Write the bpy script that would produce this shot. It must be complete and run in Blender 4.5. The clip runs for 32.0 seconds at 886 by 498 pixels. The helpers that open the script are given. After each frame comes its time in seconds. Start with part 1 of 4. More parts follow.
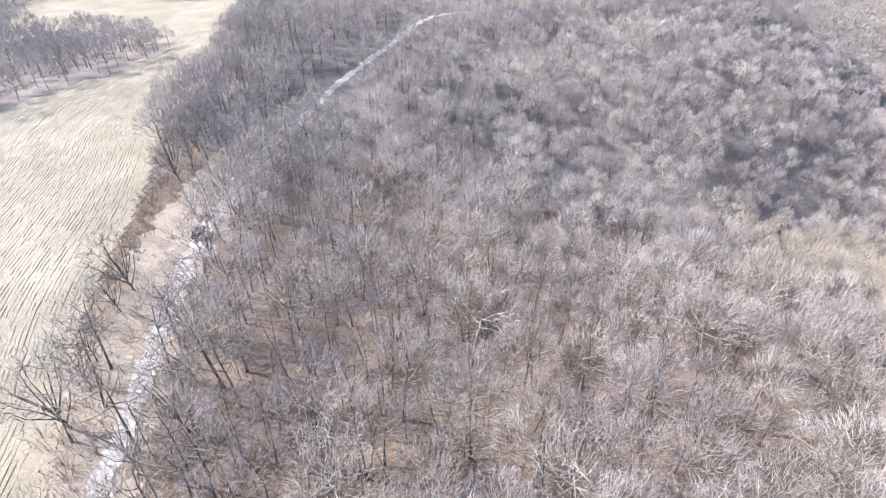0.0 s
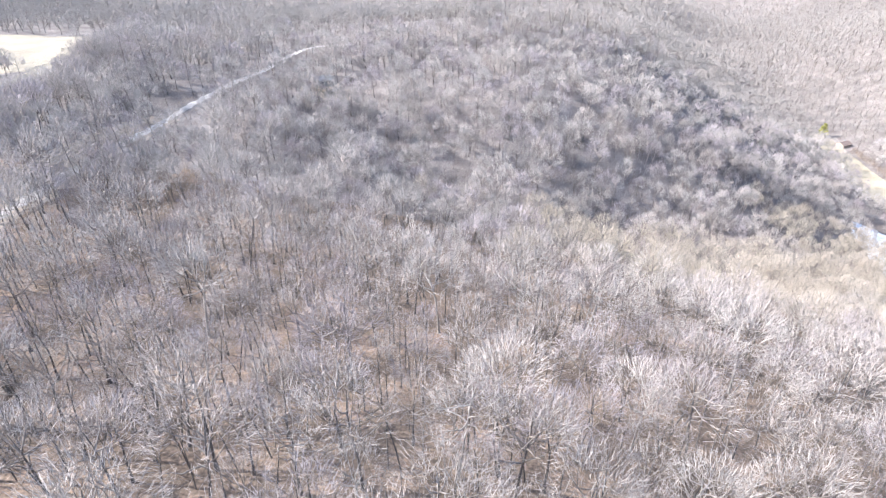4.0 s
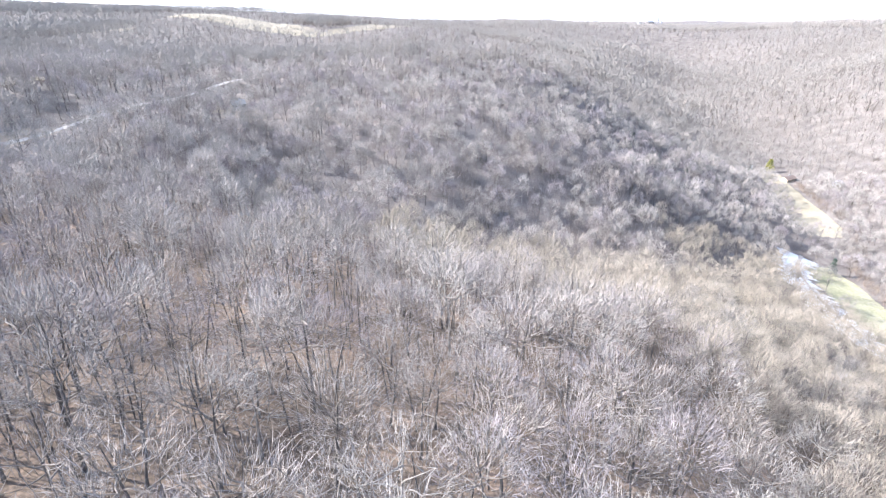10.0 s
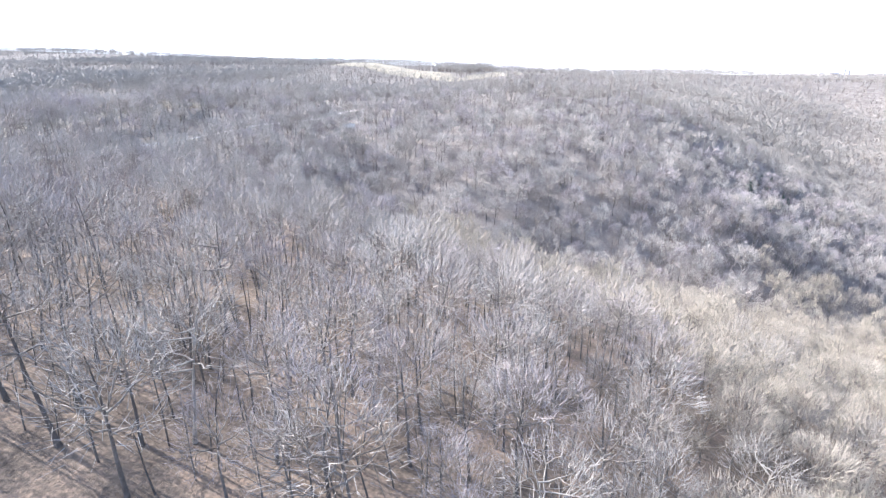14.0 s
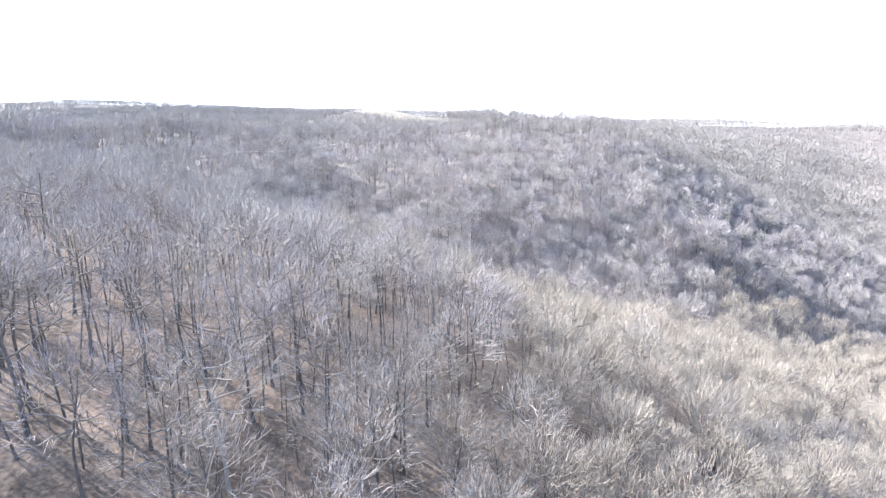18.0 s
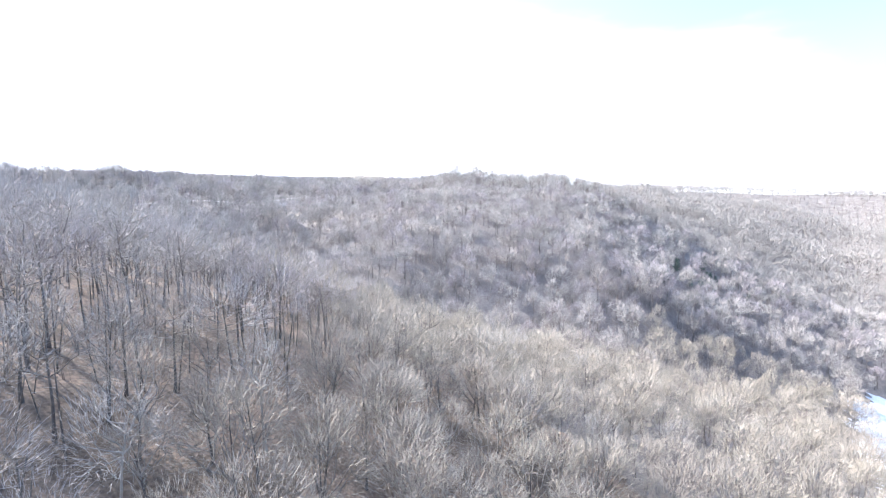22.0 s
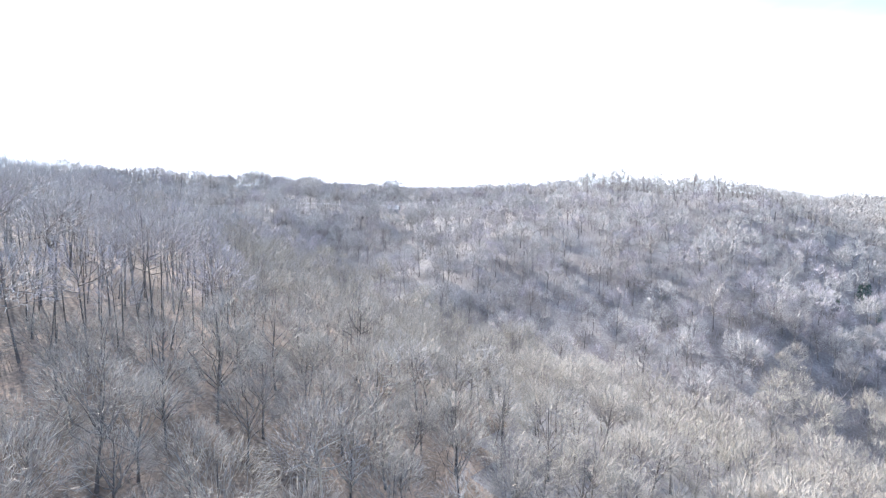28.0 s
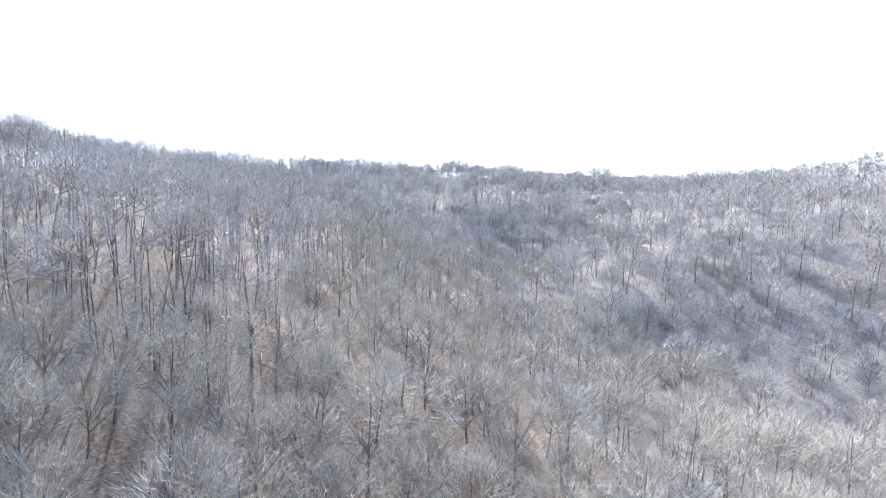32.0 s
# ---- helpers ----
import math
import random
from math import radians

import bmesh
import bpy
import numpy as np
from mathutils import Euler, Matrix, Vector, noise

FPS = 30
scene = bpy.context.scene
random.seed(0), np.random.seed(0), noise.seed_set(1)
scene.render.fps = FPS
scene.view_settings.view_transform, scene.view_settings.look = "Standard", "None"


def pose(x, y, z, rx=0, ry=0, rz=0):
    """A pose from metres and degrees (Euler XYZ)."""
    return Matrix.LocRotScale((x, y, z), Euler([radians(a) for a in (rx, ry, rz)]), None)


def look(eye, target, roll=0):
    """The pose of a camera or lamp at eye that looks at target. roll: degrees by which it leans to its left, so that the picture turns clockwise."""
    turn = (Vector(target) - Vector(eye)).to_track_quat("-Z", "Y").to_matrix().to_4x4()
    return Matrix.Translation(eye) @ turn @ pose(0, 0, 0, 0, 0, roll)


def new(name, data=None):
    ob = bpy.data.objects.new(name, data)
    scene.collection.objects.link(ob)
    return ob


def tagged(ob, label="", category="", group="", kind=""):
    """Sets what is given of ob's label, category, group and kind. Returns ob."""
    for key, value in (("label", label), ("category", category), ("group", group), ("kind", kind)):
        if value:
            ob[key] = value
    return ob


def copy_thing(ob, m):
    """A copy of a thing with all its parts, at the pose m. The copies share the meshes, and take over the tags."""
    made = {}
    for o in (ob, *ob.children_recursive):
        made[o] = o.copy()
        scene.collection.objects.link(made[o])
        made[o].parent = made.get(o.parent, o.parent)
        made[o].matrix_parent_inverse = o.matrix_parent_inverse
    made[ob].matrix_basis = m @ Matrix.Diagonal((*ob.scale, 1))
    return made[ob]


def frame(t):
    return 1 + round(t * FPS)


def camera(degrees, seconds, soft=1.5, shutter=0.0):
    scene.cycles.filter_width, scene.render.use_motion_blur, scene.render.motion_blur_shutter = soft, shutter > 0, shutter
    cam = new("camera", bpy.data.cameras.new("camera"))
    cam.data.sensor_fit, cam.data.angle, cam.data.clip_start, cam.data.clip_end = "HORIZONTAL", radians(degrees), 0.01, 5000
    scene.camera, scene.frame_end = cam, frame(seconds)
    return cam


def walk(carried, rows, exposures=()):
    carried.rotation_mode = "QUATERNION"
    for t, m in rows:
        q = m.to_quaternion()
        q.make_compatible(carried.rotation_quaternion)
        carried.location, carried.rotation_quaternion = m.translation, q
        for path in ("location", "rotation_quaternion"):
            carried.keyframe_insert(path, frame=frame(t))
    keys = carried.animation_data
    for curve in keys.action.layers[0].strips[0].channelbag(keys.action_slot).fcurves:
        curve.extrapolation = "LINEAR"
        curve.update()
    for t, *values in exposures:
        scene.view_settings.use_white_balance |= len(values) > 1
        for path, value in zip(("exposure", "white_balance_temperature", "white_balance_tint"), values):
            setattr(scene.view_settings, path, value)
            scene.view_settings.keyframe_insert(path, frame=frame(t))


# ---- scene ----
cam = camera(79.3, 32.0, soft=1.2)
METRES, EYE, TILT, LEAN, TURN = 300.0, 60.0, -33.5, 0.3, 0.0
ROWS = [
    (0.0, 0.0, 0.0, 0.0, 0.0, 0.0, -0.0),
    (0.5, 0.0157, -0.0027, -0.006, 0.01, 0.57, -0.08),
    (1.0, 0.0317, -0.0057, -0.0122, -0.25, 1.16, -0.01),
    (1.5, 0.0479, -0.0088, -0.0181, -1.0, 1.69, 0.34),
    (2.0, 0.0635, -0.0116, -0.0242, -1.54, 2.28, 0.65),
    (2.5, 0.0787, -0.0147, -0.0301, -2.35, 2.84, 1.0),
    (3.0, 0.0947, -0.0178, -0.0357, -3.44, 3.35, 1.61),
    (3.5, 0.1099, -0.0207, -0.0415, -4.51, 3.84, 2.24),
    (4.0, 0.1251, -0.0235, -0.0472, -5.66, 4.31, 2.92),
    (4.5, 0.1407, -0.026, -0.0533, -6.87, 4.83, 3.66),
    (6.5, 0.1988, -0.0349, -0.074, -10.11, 6.57, 5.79),
    (7.0, 0.2095, -0.0339, -0.0781, -10.67, 6.47, 6.26),
    (7.5, 0.224, -0.0329, -0.0836, -10.67, 6.75, 6.23),
    (8.0, 0.2384, -0.032, -0.0895, -9.57, 7.37, 5.55),
    (8.5, 0.2539, -0.0316, -0.0953, -5.88, 8.15, 3.28),
    (9.0, 0.2689, -0.0306, -0.101, -5.37, 8.69, 2.9),
    (9.5, 0.2835, -0.0299, -0.1063, -5.52, 9.33, 2.99),
    (10.0, 0.2979, -0.0289, -0.1121, -5.04, 9.93, 2.63),
    (10.5, 0.3117, -0.0282, -0.1185, -1.74, 10.65, 0.55),
    (11.0, 0.3258, -0.0276, -0.1245, 1.14, 11.32, -1.22),
    (11.5, 0.3411, -0.0271, -0.1302, 1.34, 12.1, -1.35),
    (12.0, 0.3557, -0.0262, -0.1359, 3.0, 12.59, -2.46),
    (12.5, 0.3701, -0.0255, -0.1413, 4.53, 13.11, -3.47),
    (13.0, 0.3847, -0.0247, -0.1469, 5.85, 13.79, -4.34),
    (13.5, 0.3976, -0.0239, -0.152, 7.22, 14.31, -5.26),
    (15.5, 0.4477, -0.0164, -0.1696, 9.97, 16.28, -7.07),
    (16.0, 0.4628, -0.0114, -0.1742, 10.04, 16.98, -7.14),
    (16.5, 0.4772, -0.0071, -0.1785, 10.63, 17.61, -7.53),
    (17.0, 0.4913, -0.0022, -0.1831, 10.66, 18.36, -7.52),
    (17.5, 0.5058, 0.0027, -0.1878, 10.69, 19.19, -7.56),
    (18.0, 0.5195, 0.0071, -0.1917, 10.72, 19.93, -7.65),
    (18.5, 0.534, 0.0115, -0.1963, 10.71, 20.78, -7.56),
    (19.0, 0.5478, 0.0156, -0.2004, 10.72, 21.65, -7.55),
    (19.5, 0.5615, 0.0199, -0.2045, 10.77, 22.54, -7.68),
    (20.0, 0.5759, 0.0244, -0.2088, 10.79, 23.54, -7.66),
    (20.5, 0.5897, 0.0285, -0.2131, 10.8, 24.48, -7.71),
    (21.0, 0.6039, 0.0328, -0.2171, 10.93, 25.46, -7.69),
    (21.5, 0.6185, 0.0383, -0.2201, 11.03, 26.52, -7.68),
    (22.0, 0.6319, 0.0445, -0.2217, 11.19, 27.43, -7.81),
    (22.5, 0.6456, 0.0516, -0.222, 11.09, 28.38, -7.74),
    (23.0, 0.6595, 0.0599, -0.2212, 11.27, 28.94, -7.85),
    (23.5, 0.672, 0.0687, -0.2186, 12.08, 28.02, -8.49),
    (24.0, 0.6839, 0.0777, -0.2148, 13.67, 28.14, -9.65),
    (24.5, 0.6949, 0.0872, -0.2103, 15.08, 28.13, -10.52),
    (25.0, 0.7043, 0.097, -0.2051, 16.61, 27.94, -11.65),
    (25.5, 0.7129, 0.1063, -0.199, 18.48, 27.59, -12.97),
    (27.5, 0.7489, 0.1522, -0.171, 26.52, 25.43, -17.77),
    (28.0, 0.7553, 0.166, -0.1633, 28.53, 24.93, -18.88),
    (28.5, 0.7597, 0.1806, -0.1552, 31.22, 24.03, -20.38),
    (29.0, 0.7622, 0.1945, -0.1473, 33.87, 23.05, -21.83),
    (29.5, 0.7633, 0.2084, -0.1391, 36.78, 21.87, -23.26),
    (30.0, 0.7629, 0.2221, -0.1307, 39.94, 20.45, -24.69),
    (30.5, 0.7621, 0.2351, -0.1225, 43.12, 19.07, -26.03),
    (31.0, 0.7609, 0.2479, -0.1138, 46.26, 17.45, -27.27),
    (31.5, 0.7602, 0.2616, -0.1052, 50.09, 15.5, -28.58),
    (32.0, 0.7594, 0.2744, -0.0971, 53.61, 13.68, -29.71),
]
walk(cam, [(t, pose(0, 0, EYE, TILT, LEAN, TURN) @ pose(METRES * x, METRES * y, METRES * z, 90 + pitch, roll, yaw)) for t, x, y, z, yaw, pitch, roll in ROWS],
     [(0.0, 1.08, 6020, 14.5), (2.0, 1.34, 6000, 14), (4.0, 1.4, 5960, 13), (9.0, 1.39, 5900, 11.5), (16.0, 1.61, 5840, 11), (21.0, 1.77, 5830, 10.5), (25.0, 1.68, 5780, 9.5), (32.0, 1.82, 5710, 7.5)])

# ---- light ----
SUN_AZ, SUN_EL = radians(-79), radians(35)
TO_SUN = Vector((math.sin(SUN_AZ) * math.cos(SUN_EL), math.cos(SUN_AZ) * math.cos(SUN_EL), math.sin(SUN_EL)))
lamp = bpy.data.lights.new("sun", "SUN")
lamp.energy, lamp.angle, lamp.color = 4.9, radians(0.6), (1.0, 0.94, 0.86)
new("sun", lamp).matrix_world = look(TO_SUN * 400, (0, 0, 0))

world = bpy.data.worlds.new("sky")
scene.world = world
world.use_nodes = True
wn, wl = world.node_tree.nodes, world.node_tree.links
sky = wn.new("ShaderNodeTexSky")
sky.sky_type, sky.sun_disc, sky.sun_elevation, sky.sun_rotation = "NISHITA", False, SUN_EL, SUN_AZ
sky.air_density, sky.dust_density = 1.0, 2.5
way = wn.new("ShaderNodeTexCoord")
cloud = wn.new("ShaderNodeTexNoise")
cloud.inputs["Scale"].default_value, cloud.inputs["Detail"].default_value = 2.2, 5
stretch = wn.new("ShaderNodeMapping")
stretch.inputs["Scale"].default_value = (1, 1, 3.2)
wl.new(way.outputs["Generated"], stretch.inputs["Vector"])
wl.new(stretch.outputs["Vector"], cloud.inputs["Vector"])
sunward = wn.new("ShaderNodeVectorMath")
sunward.operation = "DOT_PRODUCT"
sunward.inputs[1].default_value = (TO_SUN.x * 0.5, TO_SUN.y * 0.5, -1.8)
wl.new(way.outputs["Generated"], sunward.inputs[0])
veil = wn.new("ShaderNodeMath")
veil.operation = "MULTIPLY_ADD"
veil.inputs[1].default_value, veil.inputs[2].default_value = 1.0, 0.443
wl.new(sunward.outputs["Value"], veil.inputs[0])
thick = wn.new("ShaderNodeMath")
thick.operation = "MULTIPLY_ADD"
thick.inputs[1].default_value = 0.7
wl.new(cloud.outputs["Fac"], thick.inputs[0])
wl.new(veil.outputs[0], thick.inputs[2])
soft_edge = wn.new("ShaderNodeMapRange")
soft_edge.interpolation_type = "SMOOTHSTEP"
soft_edge.inputs["From Min"].default_value, soft_edge.inputs["From Max"].default_value = 0.3, 0.75
wl.new(thick.outputs[0], soft_edge.inputs["Value"])
blend = wn.new("ShaderNodeMix")
blend.data_type = "RGBA"
blend.inputs["B"].default_value = (8.4, 8.6, 8.9, 1)
wl.new(soft_edge.outputs["Result"], blend.inputs["Factor"])
wl.new(sky.outputs["Color"], blend.inputs["A"])
wl.new(blend.outputs["Result"], wn["Background"].inputs["Color"])
wn["Background"].inputs["Strength"].default_value = 0.15


# ---- materials ----
def material(name, dark, mid, light, big, small, rough=0.85, bump=0.3, bump_scale=None, metal=0.0, island=0.0, twig=0.0):
    """Three tones mixed by noise at two sizes (metres), with relief. twig: how far round thin wood takes its light from above."""
    m = bpy.data.materials.new(name)
    m.use_nodes = True
    n, l = m.node_tree.nodes, m.node_tree.links
    bsdf = n["Principled BSDF"]
    bsdf.inputs["Roughness"].default_value, bsdf.inputs["Metallic"].default_value = rough, metal
    bsdf.inputs["Specular IOR Level"].default_value = 0.25
    geo = n.new("ShaderNodeNewGeometry")
    a, b = n.new("ShaderNodeTexNoise"), n.new("ShaderNodeTexNoise")
    for tex, size in ((a, big), (b, small)):
        tex.inputs["Scale"].default_value, tex.inputs["Detail"].default_value = 1 / size, 4
        l.new(geo.outputs["Position"], tex.inputs["Vector"])
    mixed = n.new("ShaderNodeMath")
    mixed.operation = "MULTIPLY_ADD"
    mixed.inputs[1].default_value = 0.5
    half = n.new("ShaderNodeMath")
    half.operation = "MULTIPLY"
    half.inputs[1].default_value = 0.5
    l.new(b.outputs["Fac"], half.inputs[0])
    l.new(a.outputs["Fac"], mixed.inputs[0])
    l.new(half.outputs[0], mixed.inputs[2])
    value = mixed.outputs[0]
    if island:
        vary = n.new("ShaderNodeMath")
        vary.operation = "MULTIPLY_ADD"
        vary.inputs[1].default_value = island
        l.new(geo.outputs["Random Per Island"], vary.inputs[0])
        shift = n.new("ShaderNodeMath")
        shift.operation = "SUBTRACT"
        shift.inputs[1].default_value = island / 2
        l.new(value, shift.inputs[0])
        l.new(shift.outputs[0], vary.inputs[2])
        value = vary.outputs[0]
    ramp = n.new("ShaderNodeValToRGB")
    ramp.color_ramp.elements[0].position, ramp.color_ramp.elements[1].position = 0.34, 0.66
    ramp.color_ramp.elements[0].color, ramp.color_ramp.elements[1].color = (*dark, 1), (*light, 1)
    ramp.color_ramp.elements.new(0.5).color = (*mid, 1)
    l.new(value, ramp.inputs["Fac"])
    l.new(ramp.outputs["Color"], bsdf.inputs["Base Color"])
    if bump:
        relief, c = n.new("ShaderNodeBump"), n.new("ShaderNodeTexNoise")
        c.inputs["Scale"].default_value, c.inputs["Detail"].default_value = 1 / (bump_scale or small / 2), 3
        l.new(geo.outputs["Position"], c.inputs["Vector"])
        relief.inputs["Strength"].default_value, relief.inputs["Distance"].default_value = bump, (bump_scale or small / 2)
        l.new(c.outputs["Fac"], relief.inputs["Height"])
        l.new(relief.outputs["Normal"], bsdf.inputs["Normal"])
    if twig:
        rounded = n.new("ShaderNodeVectorMath")
        rounded.operation = "MULTIPLY_ADD"
        rounded.inputs[1].default_value, rounded.inputs[2].default_value = [1 - twig] * 3, (0, 0, twig)
        l.new(geo.outputs["Normal"], rounded.inputs[0])
        unit = n.new("ShaderNodeVectorMath")
        unit.operation = "NORMALIZE"
        l.new(rounded.outputs["Vector"], unit.inputs[0])
        l.new(unit.outputs["Vector"], bsdf.inputs["Normal"])
    return m


LITTER = material("leaf_litter", (0.096, 0.073, 0.056), (0.188, 0.146, 0.112), (0.356, 0.258, 0.187), 9.0, 0.5, rough=0.95, bump=0.5, bump_scale=0.25)
HILL_LITTER = material("grey_leaf_litter", (0.123, 0.105, 0.096), (0.204, 0.180, 0.165), (0.317, 0.288, 0.268), 12.0, 0.7, bump=0.4, bump_scale=0.3)
STUBBLE_SOIL = material("stubble_soil", (0.259, 0.225, 0.166), (0.333, 0.296, 0.225), (0.407, 0.366, 0.289), 14.0, 0.6, bump=0.5, bump_scale=0.2)
STRAW = material("straw", (0.268, 0.233, 0.177), (0.363, 0.324, 0.250), (0.449, 0.406, 0.320), 8.0, 0.5, bump=0, island=0.3)
DRY_GRASS = material("dry_grass", (0.246, 0.199, 0.152), (0.357, 0.299, 0.238), (0.476, 0.411, 0.336), 6.0, 0.4, bump=0.5, bump_scale=0.2)
GRAVEL = material("pale_gravel", (0.36, 0.33, 0.295), (0.5, 0.465, 0.43), (0.66, 0.63, 0.59), 3.0, 0.4, bump=0.4, bump_scale=0.12)
PASTURE = material("dry_pasture", (0.288, 0.248, 0.17), (0.389, 0.344, 0.252), (0.475, 0.426, 0.326), 12.0, 1.0, bump=0.4)
TURF = material("winter_turf", (0.215, 0.212, 0.125), (0.335, 0.328, 0.21), (0.48, 0.44, 0.33), 16.0, 1.2, bump=0.4)
SNOW = material("old_snow", (0.66, 0.70, 0.76), (0.80, 0.83, 0.88), (0.90, 0.91, 0.93), 6.0, 0.8, rough=0.6, bump=0.4)
BARK = material("bark", (0.075, 0.065, 0.061), (0.122, 0.109, 0.102), (0.197, 0.180, 0.170), 18.0, 0.6, bump=0.6, bump_scale=0.08)
PALE_BARK = material("pale_bark", (0.184, 0.165, 0.146), (0.291, 0.267, 0.245), (0.413, 0.390, 0.364), 3.0, 0.7, bump=0.3, bump_scale=0.1)
LIMB = material("limb_bark", (0.134, 0.116, 0.102), (0.232, 0.203, 0.179), (0.359, 0.321, 0.284), 12.0, 0.5, bump=0.4, bump_scale=0.06)
TOP_TWIG = material("dark_twigs", (0.251, 0.223, 0.204), (0.361, 0.322, 0.299), (0.481, 0.433, 0.399), 30.0, 6.0, bump=0, island=0.22, twig=0.28)
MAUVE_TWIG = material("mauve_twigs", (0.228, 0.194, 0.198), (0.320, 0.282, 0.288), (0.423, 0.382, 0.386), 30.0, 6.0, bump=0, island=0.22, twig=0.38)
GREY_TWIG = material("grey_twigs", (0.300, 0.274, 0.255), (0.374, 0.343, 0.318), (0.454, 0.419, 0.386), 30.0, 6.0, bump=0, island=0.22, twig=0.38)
TWIG = material("twigs", (0.276, 0.238, 0.201), (0.363, 0.319, 0.268), (0.458, 0.406, 0.339), 34.0, 7.0, bump=0, island=0.22, twig=0.28)
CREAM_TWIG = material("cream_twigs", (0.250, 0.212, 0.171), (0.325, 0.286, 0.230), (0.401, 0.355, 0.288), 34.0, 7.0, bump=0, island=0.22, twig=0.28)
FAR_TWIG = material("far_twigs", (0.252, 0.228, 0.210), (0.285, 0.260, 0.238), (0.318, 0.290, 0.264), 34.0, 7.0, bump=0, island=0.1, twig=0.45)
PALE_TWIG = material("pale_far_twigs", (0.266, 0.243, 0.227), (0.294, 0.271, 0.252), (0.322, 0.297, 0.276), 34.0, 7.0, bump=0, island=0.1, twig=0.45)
BRUSH = material("brush_twigs", (0.156, 0.118, 0.098), (0.242, 0.196, 0.164), (0.337, 0.282, 0.227), 16.0, 2.0, bump=0, island=0.3, twig=0.28)


# ---- land ----
# guide lines of the land: (x, y, ground height)
FIELD_RISE = [(-260, -120, 2), (-200, 60, 0), (-140, 130, 1), (-160, 250, -3), (-92, 252, 4), (-82, 164, 0), (-55, 102, -3), (-45, 55, -6), (-60, -60, -3), (-160, 305, -5)]
SOUTH_SPUR = [(-5, 95, -9), (15, 118, -15), (36, 57, -12), (-8, 28, -3), (30, 25, -5), (72, 40, -12), (110, 10, -18), (96, 92, -25), (131, 72, -29), (160, 95, -45), (188, 119, -54), (158, 137, -56), (114, 157, -46)]
SOUTH_SLOPE = [(60, -80, -14), (130, -70, -30), (165, 15, -41), (215, 20, -60), (240, -80, -70), (300, 60, -87)]
DRAW = [(-20, 205, -10), (22, 213, -31), (70, 187, -43), (130, 190, -62), (190, 195, -66), (245, 198, -84), (270, 228, -81)]
NORTH_SPUR = [(-58, 217, -8), (-58, 285, -2), (7, 286, -13), (42, 318, -10), (86, 310, -10), (88, 342, -15), (118, 342, -4), (152, 311, -18), (166, 268, -30), (163, 246, -36), (108, 200, -40), (161, 203, -53), (194, 269, -35), (250, 308, -50), (262, 338, -52), (278, 328, -55), (184, 217, -58)]
VALLEY = [(380, 60, -101), (345, 231, -101), (385, 320, -97), (430, 420, -96), (470, 560, -88), (500, 760, -78)]
EAST_SIDE = [(470, 200, -72), (560, 330, -48), (640, 420, -18), (760, 500, 8), (640, 80, -10)]
BEYOND = [(160, 384, 0), (194, 378, -6), (236, 374, -20), (160, 460, -9), (300, 460, -48), (-60, 430, -1), (40, 540, -7), (240, 620, -9), (-300, 400, 0), (380, 760, -22)]
NORTH_FARM = [(-20, 640, -4), (-130, 690, 8), (-6, 760, 15), (-140, 840, 22), (60, 700, 6), (130, 770, 22), (10, 900, 28), (250, 850, 4)]
BACK_RIDGE = [(350, 457, -63), (312, 461, -43), (345, 394, -72), (350, 579, -43), (251, 432, -20), (174, 439, 7), (107, 427, 9), (298, 538, -24), (504, 787, -73), (591, 729, -67), (698, 643, -24), (783, 876, -34), (120, 264, -20), (88, 244, -25), (210, 220, -55), (240, 190, -72), (20, 190, -18), (0, 225, -12), (-35, 150, -14), (-70, 300, 0), (230, 362, -26), (100, 384, 3), (60, 340, -6)]
EAST_RIDGES = [(640, 560, -22), (900, 700, 4), (870, 1010, -6), (640, 950, -58), (680, 1130, -52), (760, 1200, -32), (560, 1020, -28), (470, 930, -24), (1020, 1250, 4), (420, 1200, 2), (800, 1330, -2), (330, 985, -16)]


def spline(points):
    p = np.array(points, float)
    d = np.hypot(p[:, None, 0] - p[None, :, 0], p[:, None, 1] - p[None, :, 1]) / 100
    k = np.where(d > 0, d * d * np.log(d + 1e-9), 0) + 0.05 * np.eye(len(p))
    q = np.column_stack([np.ones(len(p)), p[:, :2] / 100])
    a = np.block([[k, q], [q.T, np.zeros((3, 3))]])
    w = np.linalg.solve(a, np.concatenate([p[:, 2], np.zeros(3)]))
    return p, w


GUIDES = FIELD_RISE + SOUTH_SPUR + SOUTH_SLOPE + DRAW + NORTH_SPUR + VALLEY + EAST_SIDE + BEYOND + NORTH_FARM + BACK_RIDGE + EAST_RIDGES
LAND, LAND_W = spline(GUIDES)


